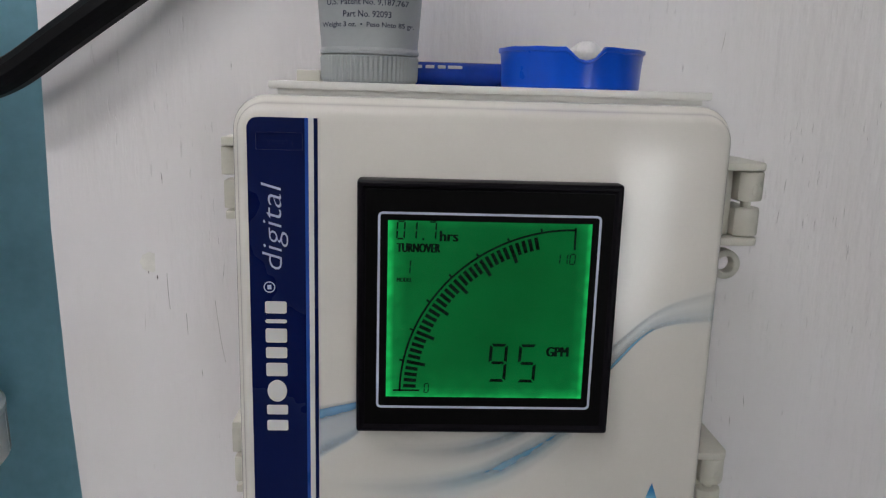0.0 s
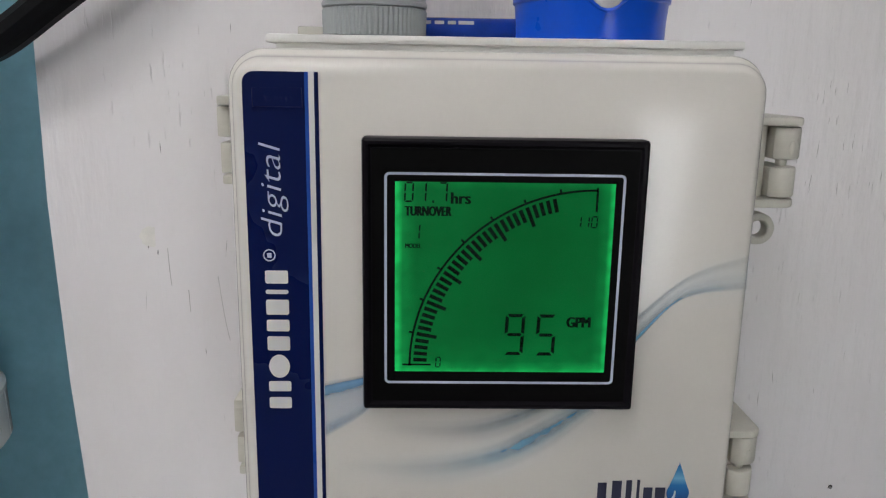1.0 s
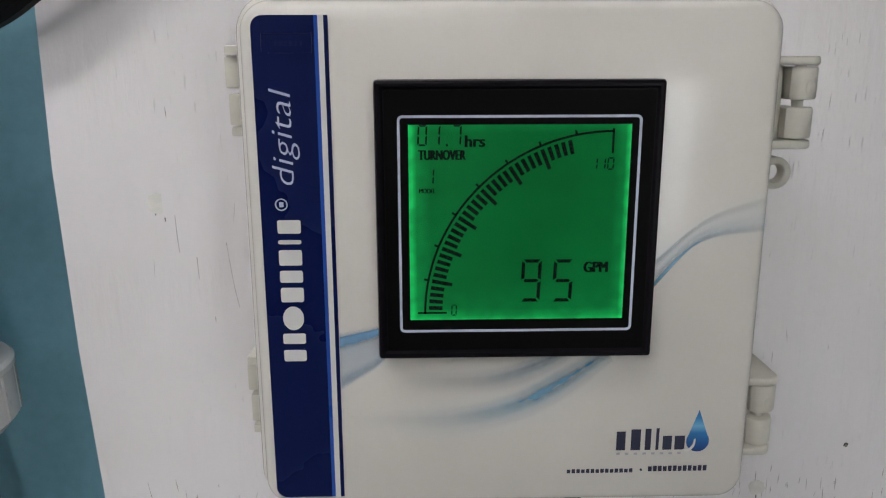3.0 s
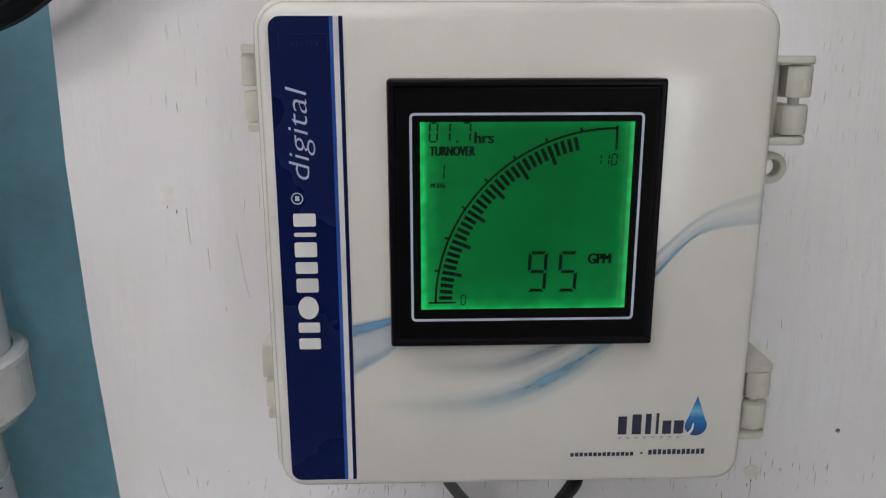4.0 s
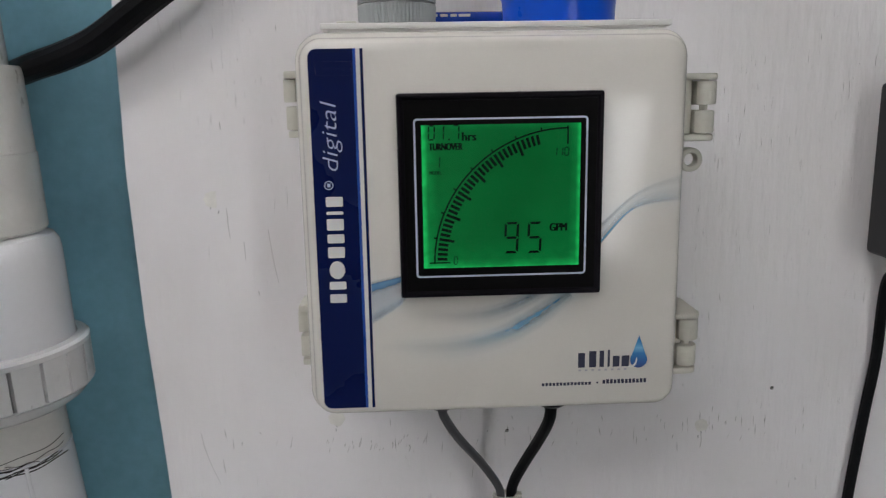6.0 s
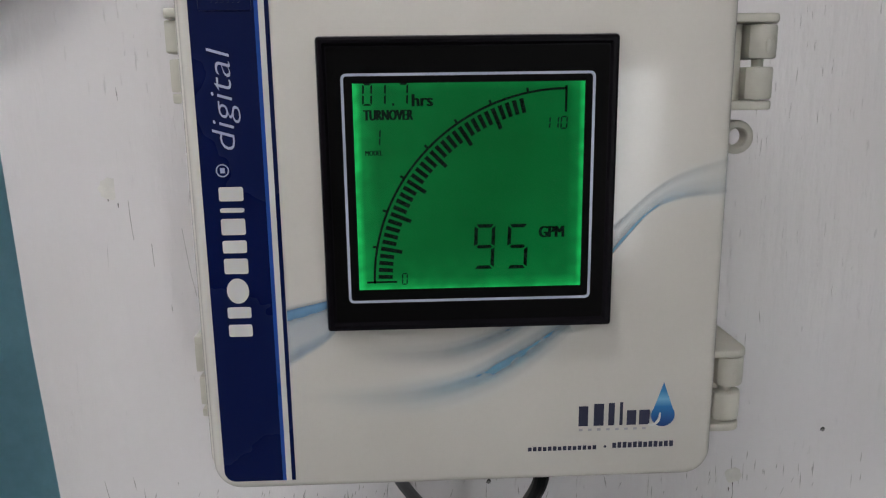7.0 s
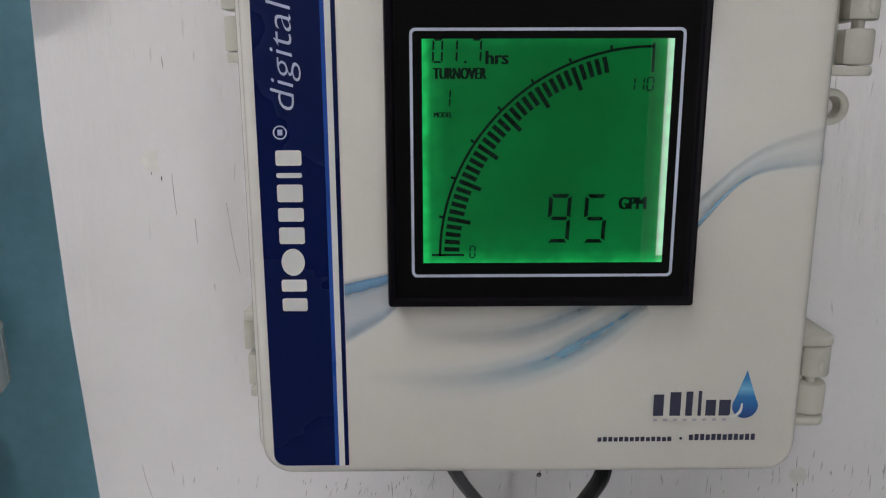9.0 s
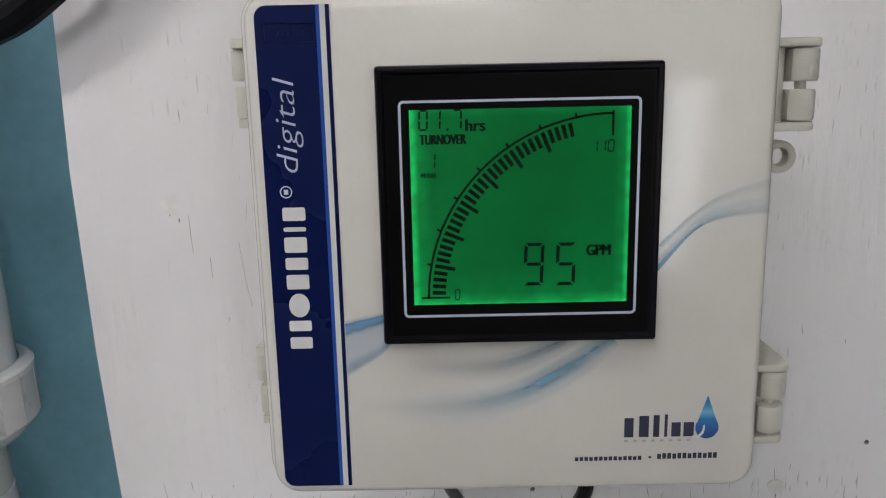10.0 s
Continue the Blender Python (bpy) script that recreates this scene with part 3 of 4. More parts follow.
def latch(z, d=0.0):
    bm = latch_plate(0.1088 + d, z + 0.0132, z + 0.0163)
    merge(bm, latch_plate(0.1078 + d, z - 0.0163, z - 0.0132))
    block(0.0925, 0.0985, 0.027, 0.056, z - 0.0145, z + 0.0145, 0.0008, bm=bm)
    lt = part("latch", bm, BOX_DULL, box, "moulded snap latch")
    for a, b, o in ((0.0012, 0.0127, 0.0006), (-0.0127, -0.0016, 0.0)):
        cx, cy, r = 0.1026 + d + o, 0.0268, 0.0062
        ring = [(cx + r * math.cos(radians(k)), cy + r * math.sin(radians(k))) for k in range(-140, 61, 10)] + [(cx + 0.003, 0.044), (cx - 0.0055, 0.044)]
        lv = lambda k, zz: [(cx + (x - cx) * k, cy + (y - cy) * k, zz) for x, y in ring]
        bm = bmesh.new()
        rows = bridge(bm, [lv(0.86, z + a), lv(0.95, z + a + 0.0002), lv(1.0, z + a + 0.0009), lv(1.0, z + b - 0.0009), lv(0.95, z + b - 0.0002), lv(0.86, z + b)])
        bm.faces.new(rows[0])
        bm.faces.new(rows[-1])
        barrel = part("barrel", bm, BOX_DULL, lt)
        if o:
            nub = bmesh.new()
            bmesh.ops.create_uvsphere(nub, u_segments=12, v_segments=8, radius=1, matrix=Matrix.LocRotScale((cx + 0.0012, cy - r + 0.0002, z + a + 0.0042), None, (0.0012, 0.0006, 0.0026)))
            part("nub", nub, BOX_DULL, barrel)
    part("pin", along_z([(0.0020, z - 0.014), (0.0020, z + 0.014)], 0.1032 + d, 0.0262, 16), BOX_DULL, lt)


latch(1.4390, 0.0008)
latch(1.3180, -0.0026)


def ear(x, y, z, ro, ri):
    """A padlock loop moulded on the rim: a round ring with a through hole, joined to the side wall."""
    bm = bmesh.new()
    n = 36
    ring = lambda r, yy: [(x + r * math.cos(2 * math.pi * i / n), yy, z + r * math.sin(2 * math.pi * i / n)) for i in range(n)]
    rows = bridge(bm, [ring(ri, y + 0.006), ring(ri, y + 0.0006), ring(ri + 0.0005, y), ring(ro - 0.0008, y), ring(ro - 0.0002, y + 0.0003), ring(ro, y + 0.0009), ring(ro, y + 0.006)])
    for i in range(n):
        j = (i + 1) % n
        bm.faces.new((rows[6][i], rows[6][j], rows[0][j], rows[0][i]))
    block(0.0920, x - ri - 0.0004, y + 0.0004, y + 0.0056, z - ro * 0.8, z + ro * 0.8, 0.0006, bm=bm)
    return bm


part("mounting_ear", ear(0.1012, 0.0320, 1.4124, 0.0062, 0.0033), BOX_DULL, box, "padlock ring with a round hole")
part("rim_flange", block(0.0922, 0.0968, 0.046, 0.0500, 1.3340, 1.4090, 0.0008), BOX_DULL, box, "thin flange along the side wall")
part("mounting_ear", block(0.0920, 0.1040, 0.058, BF - 0.001, 1.3330, 1.3440, 0.002), BOX_DULL, box)
part("mounting_ear", block(-0.0795, -0.0690, 0.072, BF - 0.001, 1.4755, 1.4865, 0.001), BOX_DULL, box)


def gland(x, y, r):
    g = part("cable_gland", lathe([(r * 0.9, Z0 + 0.001), (r, Z0 - 0.001), (r, Z0 - 0.006), (r * 0.92, Z0 - 0.0105), (r * 0.6, Z0 - 0.0130), (r * 0.42, Z0 - 0.0135)], (x, y), 32), RUBBER, box, "black domed cable gland")
    bm = bmesh.new()
    for k in range(12):
        a = 2 * math.pi * k / 12
        bmesh.ops.create_cube(bm, size=1, matrix=Matrix.Translation((x + r * math.cos(a), y + r * math.sin(a), Z0 - 0.0045)) @ Matrix.Rotation(a, 4, "Z") @ Matrix.Diagonal((0.0008, 0.0022, 0.0055, 1)))
    part("grip", bm, RUBBER, g)


gland(-0.0277, 0.050, 0.0082)
gland(0.0342, 0.050, 0.0110)

# ---- the panel meter ----
meter = root("panel_meter", (0, LID, 1.4), "square black digital panel meter with green backlit display", "panel meter")
part("bezel", shell(-0.048, 0.048, 1.352, 1.448, 0.0012, [(LID + 0.004, 0.004), (LID + 0.0002, 0.0035), (LID - 0.0004, 0.0), (0.0012, 0.0), (0.0, 0.0004), (-0.0006, 0.0012), (-0.0006, 0.0022), (0.0004, 0.0030)], 3), BEZEL, meter, "black bezel with a raised lip")
part("surround", flat(round_rect(-0.0446, 0.0446, 1.3554, 1.4446, 0.0008, 3), 0.0001, 0.0003), FACE, meter, "matt black display surround")
part("frame_line", outline(-0.0404, 0.0404, 1.3619, 1.4366, 0.0018, 0.00085, -0.00005), PALE_INK, meter, "thin white frame line")
display = part("display", flat([(-0.0368, 1.3665), (0.0370, 1.3665), (0.0370, 1.4335), (-0.0368, 1.4335)], -0.0002, 0.0003), LCD, meter, "green backlit liquid crystal display", smooth=False)
S = -0.00026


def mm(rects):
    bm = bmesh.new()
    for pts in rects:
        bm.faces.new([bm.verts.new((x / 1000, S, 1.4 + z / 1000)) for x, z in pts])
    return bm


def seg_part(name, polys, mat=None, label=""):
    return part(name, mm(polys), mat or SEGMENT, display, label, smooth=False)


AX, AZ, AR = 31.0, -31.4, 62.7
polar = lambda r, deg: (AX - r * math.cos(radians(deg)), AZ + r * math.sin(radians(deg)))
arc = [[polar(AR - 0.45, a * 1.5), polar(AR - 0.45, a * 1.5 + 1.5), polar(AR + 0.35, a * 1.5 + 1.5), polar(AR + 0.35, a * 1.5)] for a in range(60)]
seg_part("scale_arc", arc, label="dark curved scale line")
for k in range(1, 8):
    a = 11.25 * k
    seg_part("scale_tick", [[polar(AR + 0.3, a - 0.35), polar(AR + 0.3, a + 0.35), polar(AR + 1.5, a + 0.35), polar(AR + 1.5, a - 0.35)]])
for k in range(1, 35):
    a = 2.25 * k - 0.1
    inner = 54.3 if k % 5 == 0 else 56.7
    seg_part("scale_bar", [[polar(inner, a - 0.68), polar(inner, a + 0.68), polar(AR - 1.3, a + 0.66), polar(AR - 1.3, a - 0.66)]])
seg_part("scale_end", [[(-34.2, -31.3), (-24.2, -31.3), (-24.2, -30.6), (-34.2, -30.6)]])
seg_part("scale_end", [[(30.6, 23.9), (31.4, 23.9), (31.4, 32.2), (30.6, 32.2)]])

SEVEN = {"0": "abcdef", "1": "bc", "5": "afgcd", "7": "abc", "9": "abcdfg"}


def seven(ch, x, z, w, h, t, lean=0.06):
    """One digit of seven bars; x, z its lower left corner, in millimetres."""
    g, hh = t * 0.22, h / 2
    place = {
        "a": [(g + t * 0.3, h), (w - g - t * 0.3, h), (w - g - t, h - t), (g + t, h - t)],
        "d": [(g + t, t), (w - g - t, t), (w - g - t * 0.3, 0), (g + t * 0.3, 0)],
        "g": [(g + t * 0.5, hh), (g + t, hh + t / 2), (w - g - t, hh + t / 2), (w - g - t * 0.5, hh), (w - g - t, hh - t / 2), (g + t, hh - t / 2)],
        "f": [(0, h - g - t * 0.3), (t, h - g - t), (t, hh + g + t * 0.5), (0, hh + g)],
        "e": [(0, hh - g), (t, hh - g - t * 0.5), (t, g + t), (0, g + t * 0.3)],
        "b": [(w, h - g - t * 0.3), (w, hh + g), (w - t, hh + g + t * 0.5), (w - t, h - g - t)],
        "c": [(w, hh - g), (w, g + t * 0.3), (w - t, g + t), (w - t, hh - g - t * 0.5)],
    }
    return [[(x + px + lean * pz, z + pz) for px, pz in place[s]] for s in SEVEN[ch]]


def digit(polys, mat=None):
    for poly in polys:
        seg_part("digit_bar", [poly], mat)


digit(seven("9", 1.0, -27.2, 6.9, 15.1, 1.2, 0.04))
digit(seven("5", 12.0, -27.3, 6.9, 15.1, 1.2, 0.04))
for ch, x in (("0", -33.9), ("1", -29.6), ("7", -22.6)):
    digit(seven(ch, x, 26.6, 3.2, 6.9, 0.62, 0.04), SEGMENT)
digit([[(-24.4, 26.5), (-23.7, 26.5), (-23.7, 27.3), (-24.4, 27.3)]], SEGMENT_THIN)
digit(seven("1", -30.9, 13.8, 2.4, 5.5, 0.5, 0.06), SEGMENT_THIN)
for ch, x in (("1", 23.7), ("1", 26.4), ("0", 29.2)):
    digit(seven(ch, x, 18.4, 2.3, 4.2, 0.5, 0.06), SEGMENT_THIN)
digit(seven("0", -22.7, -32.0, 1.9, 4.0, 0.42, 0.04), SEGMENT_THIN)
for text, x0, x1, z0, z1, w in (("GPM", 23.0, 31.0, -16.9, -13.1, 0.30), ("hrs", -18.0, -11.6, 26.2, 30.1, 0.26), ("TURNOVER", -33.4, -18.0, 22.0, 25.3, 0.26), ("MODEL", -33.3, -27.9, 10.9, 12.5, 0.10)):
    bm = bmesh.new()
    for k, d in enumerate((-w, -w / 2, 0, w / 2, w)):
        merge(bm, lettering(text, (x0 + d) / 1000, (x1 + d) / 1000, 1.4 + z0 / 1000, 1.4 + z1 / 1000, S - 0.000012 * k))
    part("text", bm, SEGMENT, display, smooth=False)

# ---- on top of the enclosure ----
PT = Z1 + 0.0052
plate = block(-0.0835, 0.0868, 0.0262, 0.0925, Z1 + 0.0022, PT, 0.0009)
block(-0.0800, 0.0835, 0.0280, 0.0850, Z1 + 0.0001, Z1 + 0.0024, 0.0002, bm=plate)
tagged(part("plastic_sheet", plate, PLATE), "thin white plastic sheet lying on the enclosure", "sheet")

tube = root("squeeze_tube", (-0.0468, 0.0530, PT), "grey squeeze tube of lubricant standing on its ribbed cap", "tube")
def ribs(a, r, z):
    return 0.00035 * math.cos(64 * a) if PT + 0.0012 < z < PT + 0.0098 else 0.0


cx, cy = -0.0468, 0.0530
part("cap", lathe([(0.0186, PT), (0.0192, PT + 0.0006), (0.0193, PT + 0.0014), (0.0196, PT + 0.0096), (0.0196, PT + 0.0104), (0.0188, PT + 0.0110)], (cx, cy), 384, ribs), CAP, tube, "ribbed grey screw cap")
bm = bmesh.new()
loops = []
for z, rx, ry in ((0.0109, 0.0188, 0.0188), (0.0112, 0.0199, 0.0199), (0.0124, 0.0201, 0.0201), (0.0135, 0.0195, 0.0195), (0.030, 0.0207, 0.0203), (0.07, 0.0225, 0.017), (0.12, 0.027, 0.008), (0.142, 0.0295, 0.0012), (0.152, 0.0298, 0.0010)):
    loops.append([(cx + rx * math.cos(2 * math.pi * i / 64), cy + ry * math.sin(2 * math.pi * i / 64), PT + z) for i in range(64)])
rows = bridge(bm, loops)
bm.faces.new(rows[0])
bm.faces.new(rows[-1])
sleeve = part("sleeve", bm, TUBE, tube, "soft grey printed sleeve")
for text, half, z, h in (("U.S. Patent No. 9,187,767", 0.0158, 0.0286, 0.0025), ("Part No. 92093", 0.0092, 0.0244, 0.0024), ("Weight 3 oz.  \u2022  Peso Neto 85 gr.", 0.0178, 0.0203, 0.0024)):
    bm = lettering(text, cx - half, cx + half, PT + z, PT + z + h, 0, weight=0.012)
    for v in bm.verts:
        v.co.y = cy - math.sqrt(max(0.0210 ** 2 - (v.co.x - cx) ** 2, 1e-6))
    part("text", bm, DARK_INK, sleeve, smooth=False)

# blue cup with a broken rim and white tape in it
def cup():
    bm = bmesh.new()
    n, bx, by = 96, 0.0377, 0.0615
    def height(a):
        d = abs((a - 1.5 * math.pi + math.pi) % (2 * math.pi) - math.pi)
        return 0.0155 - (0.0052 * max(0, 1 - (d / 0.24) ** 2)) + 0.0002 * math.sin(9 * a) * math.sin(4 * a)
    loops = []
    for r, k in ((0.0285, -1), (0.0290, 0.0), (0.0292, 0.45), (0.0298, 0.86), (0.0306, 0.90), (0.0306, 0.99), (0.0300, 1.0), (0.0286, 1.0), (0.0280, 0.9), (0.0276, 0.12)):
        loops.append([(bx + r * math.cos(2 * math.pi * i / n), by + r * math.sin(2 * math.pi * i / n), PT + (0.0 if k < 0 else 0.0006 + k * height(2 * math.pi * i / n))) for i in range(n)])
    rows = bridge(bm, loops)
    bm.faces.new(rows[0])
    bm.faces.new(rows[-1])
    return bm, bx, by


bm, bx, by = cup()
cupthing = root("tape_spool", (bx, by, PT), "bright blue plastic spool shell with chipped rim and white tape", "tape spool")
part("shell", bm, BLUE_CUP, cupthing, "chipped bright blue shell")
bm = bmesh.new()
bmesh.ops.create_uvsphere(bm, u_segments=28, v_segments=16, radius=1, matrix=Matrix.LocRotScale((bx + 0.0005, by - 0.0262, PT + 0.0135), None, (0.0066, 0.0050, 0.0044)))
for v in bm.verts:
    v.co += 0.0011 * Vector(noise.noise_vector(v.co * 320))
part("tape", bm, TAPE, cupthing, "crumpled white thread tape")

tub = root("blue_cartridge", (-0.01, 0.082, PT), "shiny blue wrapped cartridge lying behind the tube", "cartridge")
bm = lathe([(0.0045, -0.052), (0.0052, -0.0515), (0.0052, 0.045), (0.0045, 0.0455)], (0, 0), 32)
bmesh.ops.transform(bm, matrix=Matrix.Translation((-0.008, 0.0850, PT + 0.0052)) @ Matrix.Rotation(radians(90), 4, "Y"), verts=bm.verts)
part("wrapper", bm, BLUE_FOIL, tub)
bm = bmesh.new()
for x0, x1 in ((-0.029, -0.025), (-0.0235, -0.0195), (-0.018, -0.0145), (-0.0135, -0.007)):
    merge(bm, block(x0, x1, 0.0803, 0.0815, PT + 0.0070, PT + 0.0088, 0.0002))
part("white_mark", bm, WHITE_INK, tub, "plain white marks")


# ---- cables ----
def cable(name, points, r, mat, label):
    return tagged(part(name, sweep(points, r), mat), label, "cable")


cable("grey_cable", [(-0.0277, 0.050, Z0 - 0.012), (-0.0262, 0.052, 1.268), (-0.0175, 0.062, 1.250), (-0.0030, 0.078, 1.226), (0.0080, 0.0865, 1.206), (0.0105, 0.0895, 1.194), (0.0120, 0.0900, 1.175), (0.0122, 0.0905, 1.150), (0.0112, 0.0905, 1.110), (0.008, 0.0905, 1.0), (0.002, 0.0905, 0.8), (0.0, 0.0905, 0.5), (0.0, 0.09, 0.003)], 0.0026, GREY_RUBBER, "thin grey cable hanging below the enclosure")
cable("black_cable", [(0.0342, 0.050, Z0 - 0.012), (0.0338, 0.053, 1.264), (0.0305, 0.066, 1.246), (0.0245, 0.079, 1.226), (0.0182, 0.0875, 1.207), (0.0172, 0.0905, 1.194), (0.0190, 0.0908, 1.170), (0.0196, 0.0908, 1.130), (0.0186, 0.0908, 1.090), (0.016, 0.0908, 1.0), (0.012, 0.0908, 0.8), (0.012, 0.0908, 0.5), (0.012, 0.09, 0.004)], 0.0034, RUBBER, "black cable hanging below the enclosure")
bm = bmesh.new()
loops = []
for k in range(32):
    a = 2 * math.pi * k / 32
    ox, oy = 0.0142 + 0.0082 * math.cos(a), 0.0902 + 0.0047 * math.sin(a)
    loops.append([(ox, oy, 1.1955), (ox, oy, 1.1980), (ox + 0.0009 * math.cos(a), oy + 0.0009 * math.sin(a), 1.1980), (ox + 0.0009 * math.cos(a), oy + 0.0009 * math.sin(a), 1.1955)])
bridge(bm, [*loops, loops[0]])
block(0.0185, 0.0235, 0.0868, 0.0915, 1.1948, 1.1988, 0.0006, bm=bm)
tagged(part("cable_tie", bm, NYLON), "pale nylon tie bundling the two cables", "cable tie")

cable("thick_black_cable", [(-0.02, 0.1215, 1.622), (-0.10, 0.1215, 1.568), (-0.172, 0.1225, 1.519), (-0.200, 0.1255, 1.5005), (-0.2285, 0.132, 1.4828), (-0.252, 0.141, 1.4745), (-0.278, 0.156, 1.4690), (-0.300, 0.180, 1.466), (-0.330, 0.2050, 1.461), (-0.409, 0.2120, 1.4425), (-0.45, 0.2120, 1.4335), (-0.55, 0.2120, 1.415), (-0.75, 0.2120, 1.38), (-1.1, 0.2120, 1.32)], 0.0088, RUBBER, "thick black cable running behind the pipes")

adapter = root("power_adapter", (0.288, BF, 1.340), "charcoal plastic power adapter mounted at the board's edge", "power adapter")
part("case", block(0.2580, 0.3180, 0.075, BF - 0.0004, 1.3400, 1.450, 0.004, 3), ADAPTER, adapter)
cable("adapter_cable", [(0.2680, 0.100, 1.3405), (0.2690, 0.110, 1.332), (0.2710, 0.1245, 1.318), (0.2700, 0.1260, 1.268), (0.2655, 0.1260, 1.227), (0.2595, 0.1258, 1.166), (0.255, 0.1256, 1.10), (0.250, 0.1256, 1.0), (0.248, 0.1256, 0.5), (0.248, 0.126, 0.004)], 0.0035, RUBBER, "thin black lead running down the board's edge")

# ---- board blemishes ----
def spot(x, z, r, mat, name, label, thick=0.0004, seed=0):
    rr = random.Random(seed)
    n = 18
    pts = [(x + r * (1 + 0.12 * rr.uniform(-1, 1)) * math.cos(2 * math.pi * i / n), z + r * (1 + 0.12 * rr.uniform(-1, 1)) * math.sin(2 * math.pi * i / n)) for i in range(n)]
    return tagged(part(name, flat(pts, board_front(x) - thick, thick + 0.0006), mat), label, name.replace("_", " "))


for i, (x, z, r) in enumerate(((-0.0953, 1.2347, 0.0053), (-0.1685, 1.3838, 0.0058), (0.1542, 1.2207, 0.0046))):
    spot(x, z, r, FILLER, "screw_filler", "round yellowed filler over a screw in the board", 0.0003, i)
    for k in range(2):
        rr = random.Random(40 + i * 5 + k)
        sx, sz = x + rr.uniform(-0.004, 0.004), z - 0.004 - k * 0.003
        tagged(part("paint_chip", flat([(sx, sz), (sx + 0.0003, sz - 0.0008), (sx + 0.0001, sz - 0.0026), (sx - 0.0002, sz - 0.0014)], board_front(sx) - 0.0003, 0.0006), DIRT_AND_SHADE), "small dark chip in the board's paint", "paint chip")
for x, z in ((0.2019, 1.2464), (0.0195, 1.2220)):
    spot(x, z - 0.0004, 0.0008, STEEL, "nail_head", "small rusty nail head in the board", 0.0007, 9)
    tagged(part("paint_chip", flat([(x - 0.0013, z - 0.0008), (x - 0.0009, z + 0.0006), (x + 0.0001, z + 0.0013), (x + 0.0012, z + 0.0007), (x + 0.0013, z - 0.0004), (x + 0.0005, z - 0.0008)], BF - 0.0002, 0.0004), DIRT_AND_SHADE), "small dark chip in the board's paint", "paint chip")

# hairline checks and scratches, upright with the grain
rr = random.Random(21)
bm = bmesh.new()
for k in range(90):
    x, z = rr.uniform(-0.19, 0.235), rr.choice((rr.uniform(1.10, 1.52), rr.gauss(1.224, 0.006)))
    ln, w, tilt = rr.uniform(0.0025, 0.013), rr.uniform(0.00012, 0.0003), rr.gauss(0, 0.08)
    pts = [(x, z), (x + w + tilt * ln * 0.5, z - ln * 0.5), (x + tilt * ln, z - ln), (x - w + tilt * ln * 0.4, z - ln * 0.45)]
    bm.faces.new([bm.verts.new((px, board_front(px) - 0.0001, pz)) for px, pz in pts])
rs = random.Random(77)
for k in range(46):
    x, z = rs.choice((rs.gauss(-0.074, 0.016), rs.gauss(-0.10, 0.03), rs.uniform(-0.06, 0.20))), rs.gauss(1.219, 0.0034)
    ln, w = rs.uniform(0.002, 0.0065), rs.uniform(0.00012, 0.00028)
    dx = -0.30 * ln * rs.uniform(0.4, 1.3)
    bm.faces.new([bm.verts.new((px, board_front(px) - 0.00012, pz)) for px, pz in ((x, z), (x + w + dx * 0.5, z - ln * 0.5), (x + dx, z - ln), (x - w + dx * 0.5, z - ln * 0.5))])


def scratch(pts, w):
    line = spline2(pts, 5)
    for (ax_, az_), (bx_, bz_) in zip(line, line[1:]):
        bm.faces.new([bm.verts.new((px, board_front(px) - 0.00014, pz)) for px, pz in ((ax_ - w, az_), (ax_ + w, az_), (bx_ + w, bz_), (bx_ - w, bz_))])


scratch([(-0.1895, 1.2230), (-0.1875, 1.2120), (-0.1835, 1.1985), (-0.1780, 1.1850)], 0.00014)
scratch([(-0.1338, 1.3640), (-0.1325, 1.3520), (-0.1310, 1.3400), (-0.1290, 1.3290)], 0.00014)
scratch([(-0.1500, 1.3560), (-0.1496, 1.3440)], 0.00018)
scratch([(-0.1600, 1.3780), (-0.1596, 1.3660), (-0.1590, 1.3580)], 0.00018)
scratch([(0.1542, 1.2145), (0.1546, 1.2095), (0.1540, 1.2045)], 0.00022)
CHECK = surface("paint_check_shadow_grey", (0.46, 0.44, 0.42), 0.7, vary=0.25, scale=80, bump=0)
tagged(part("paint_checks", bm, CHECK, smooth=False), "hairline checks in the board's white paint", "paint checks", "", "stuff")


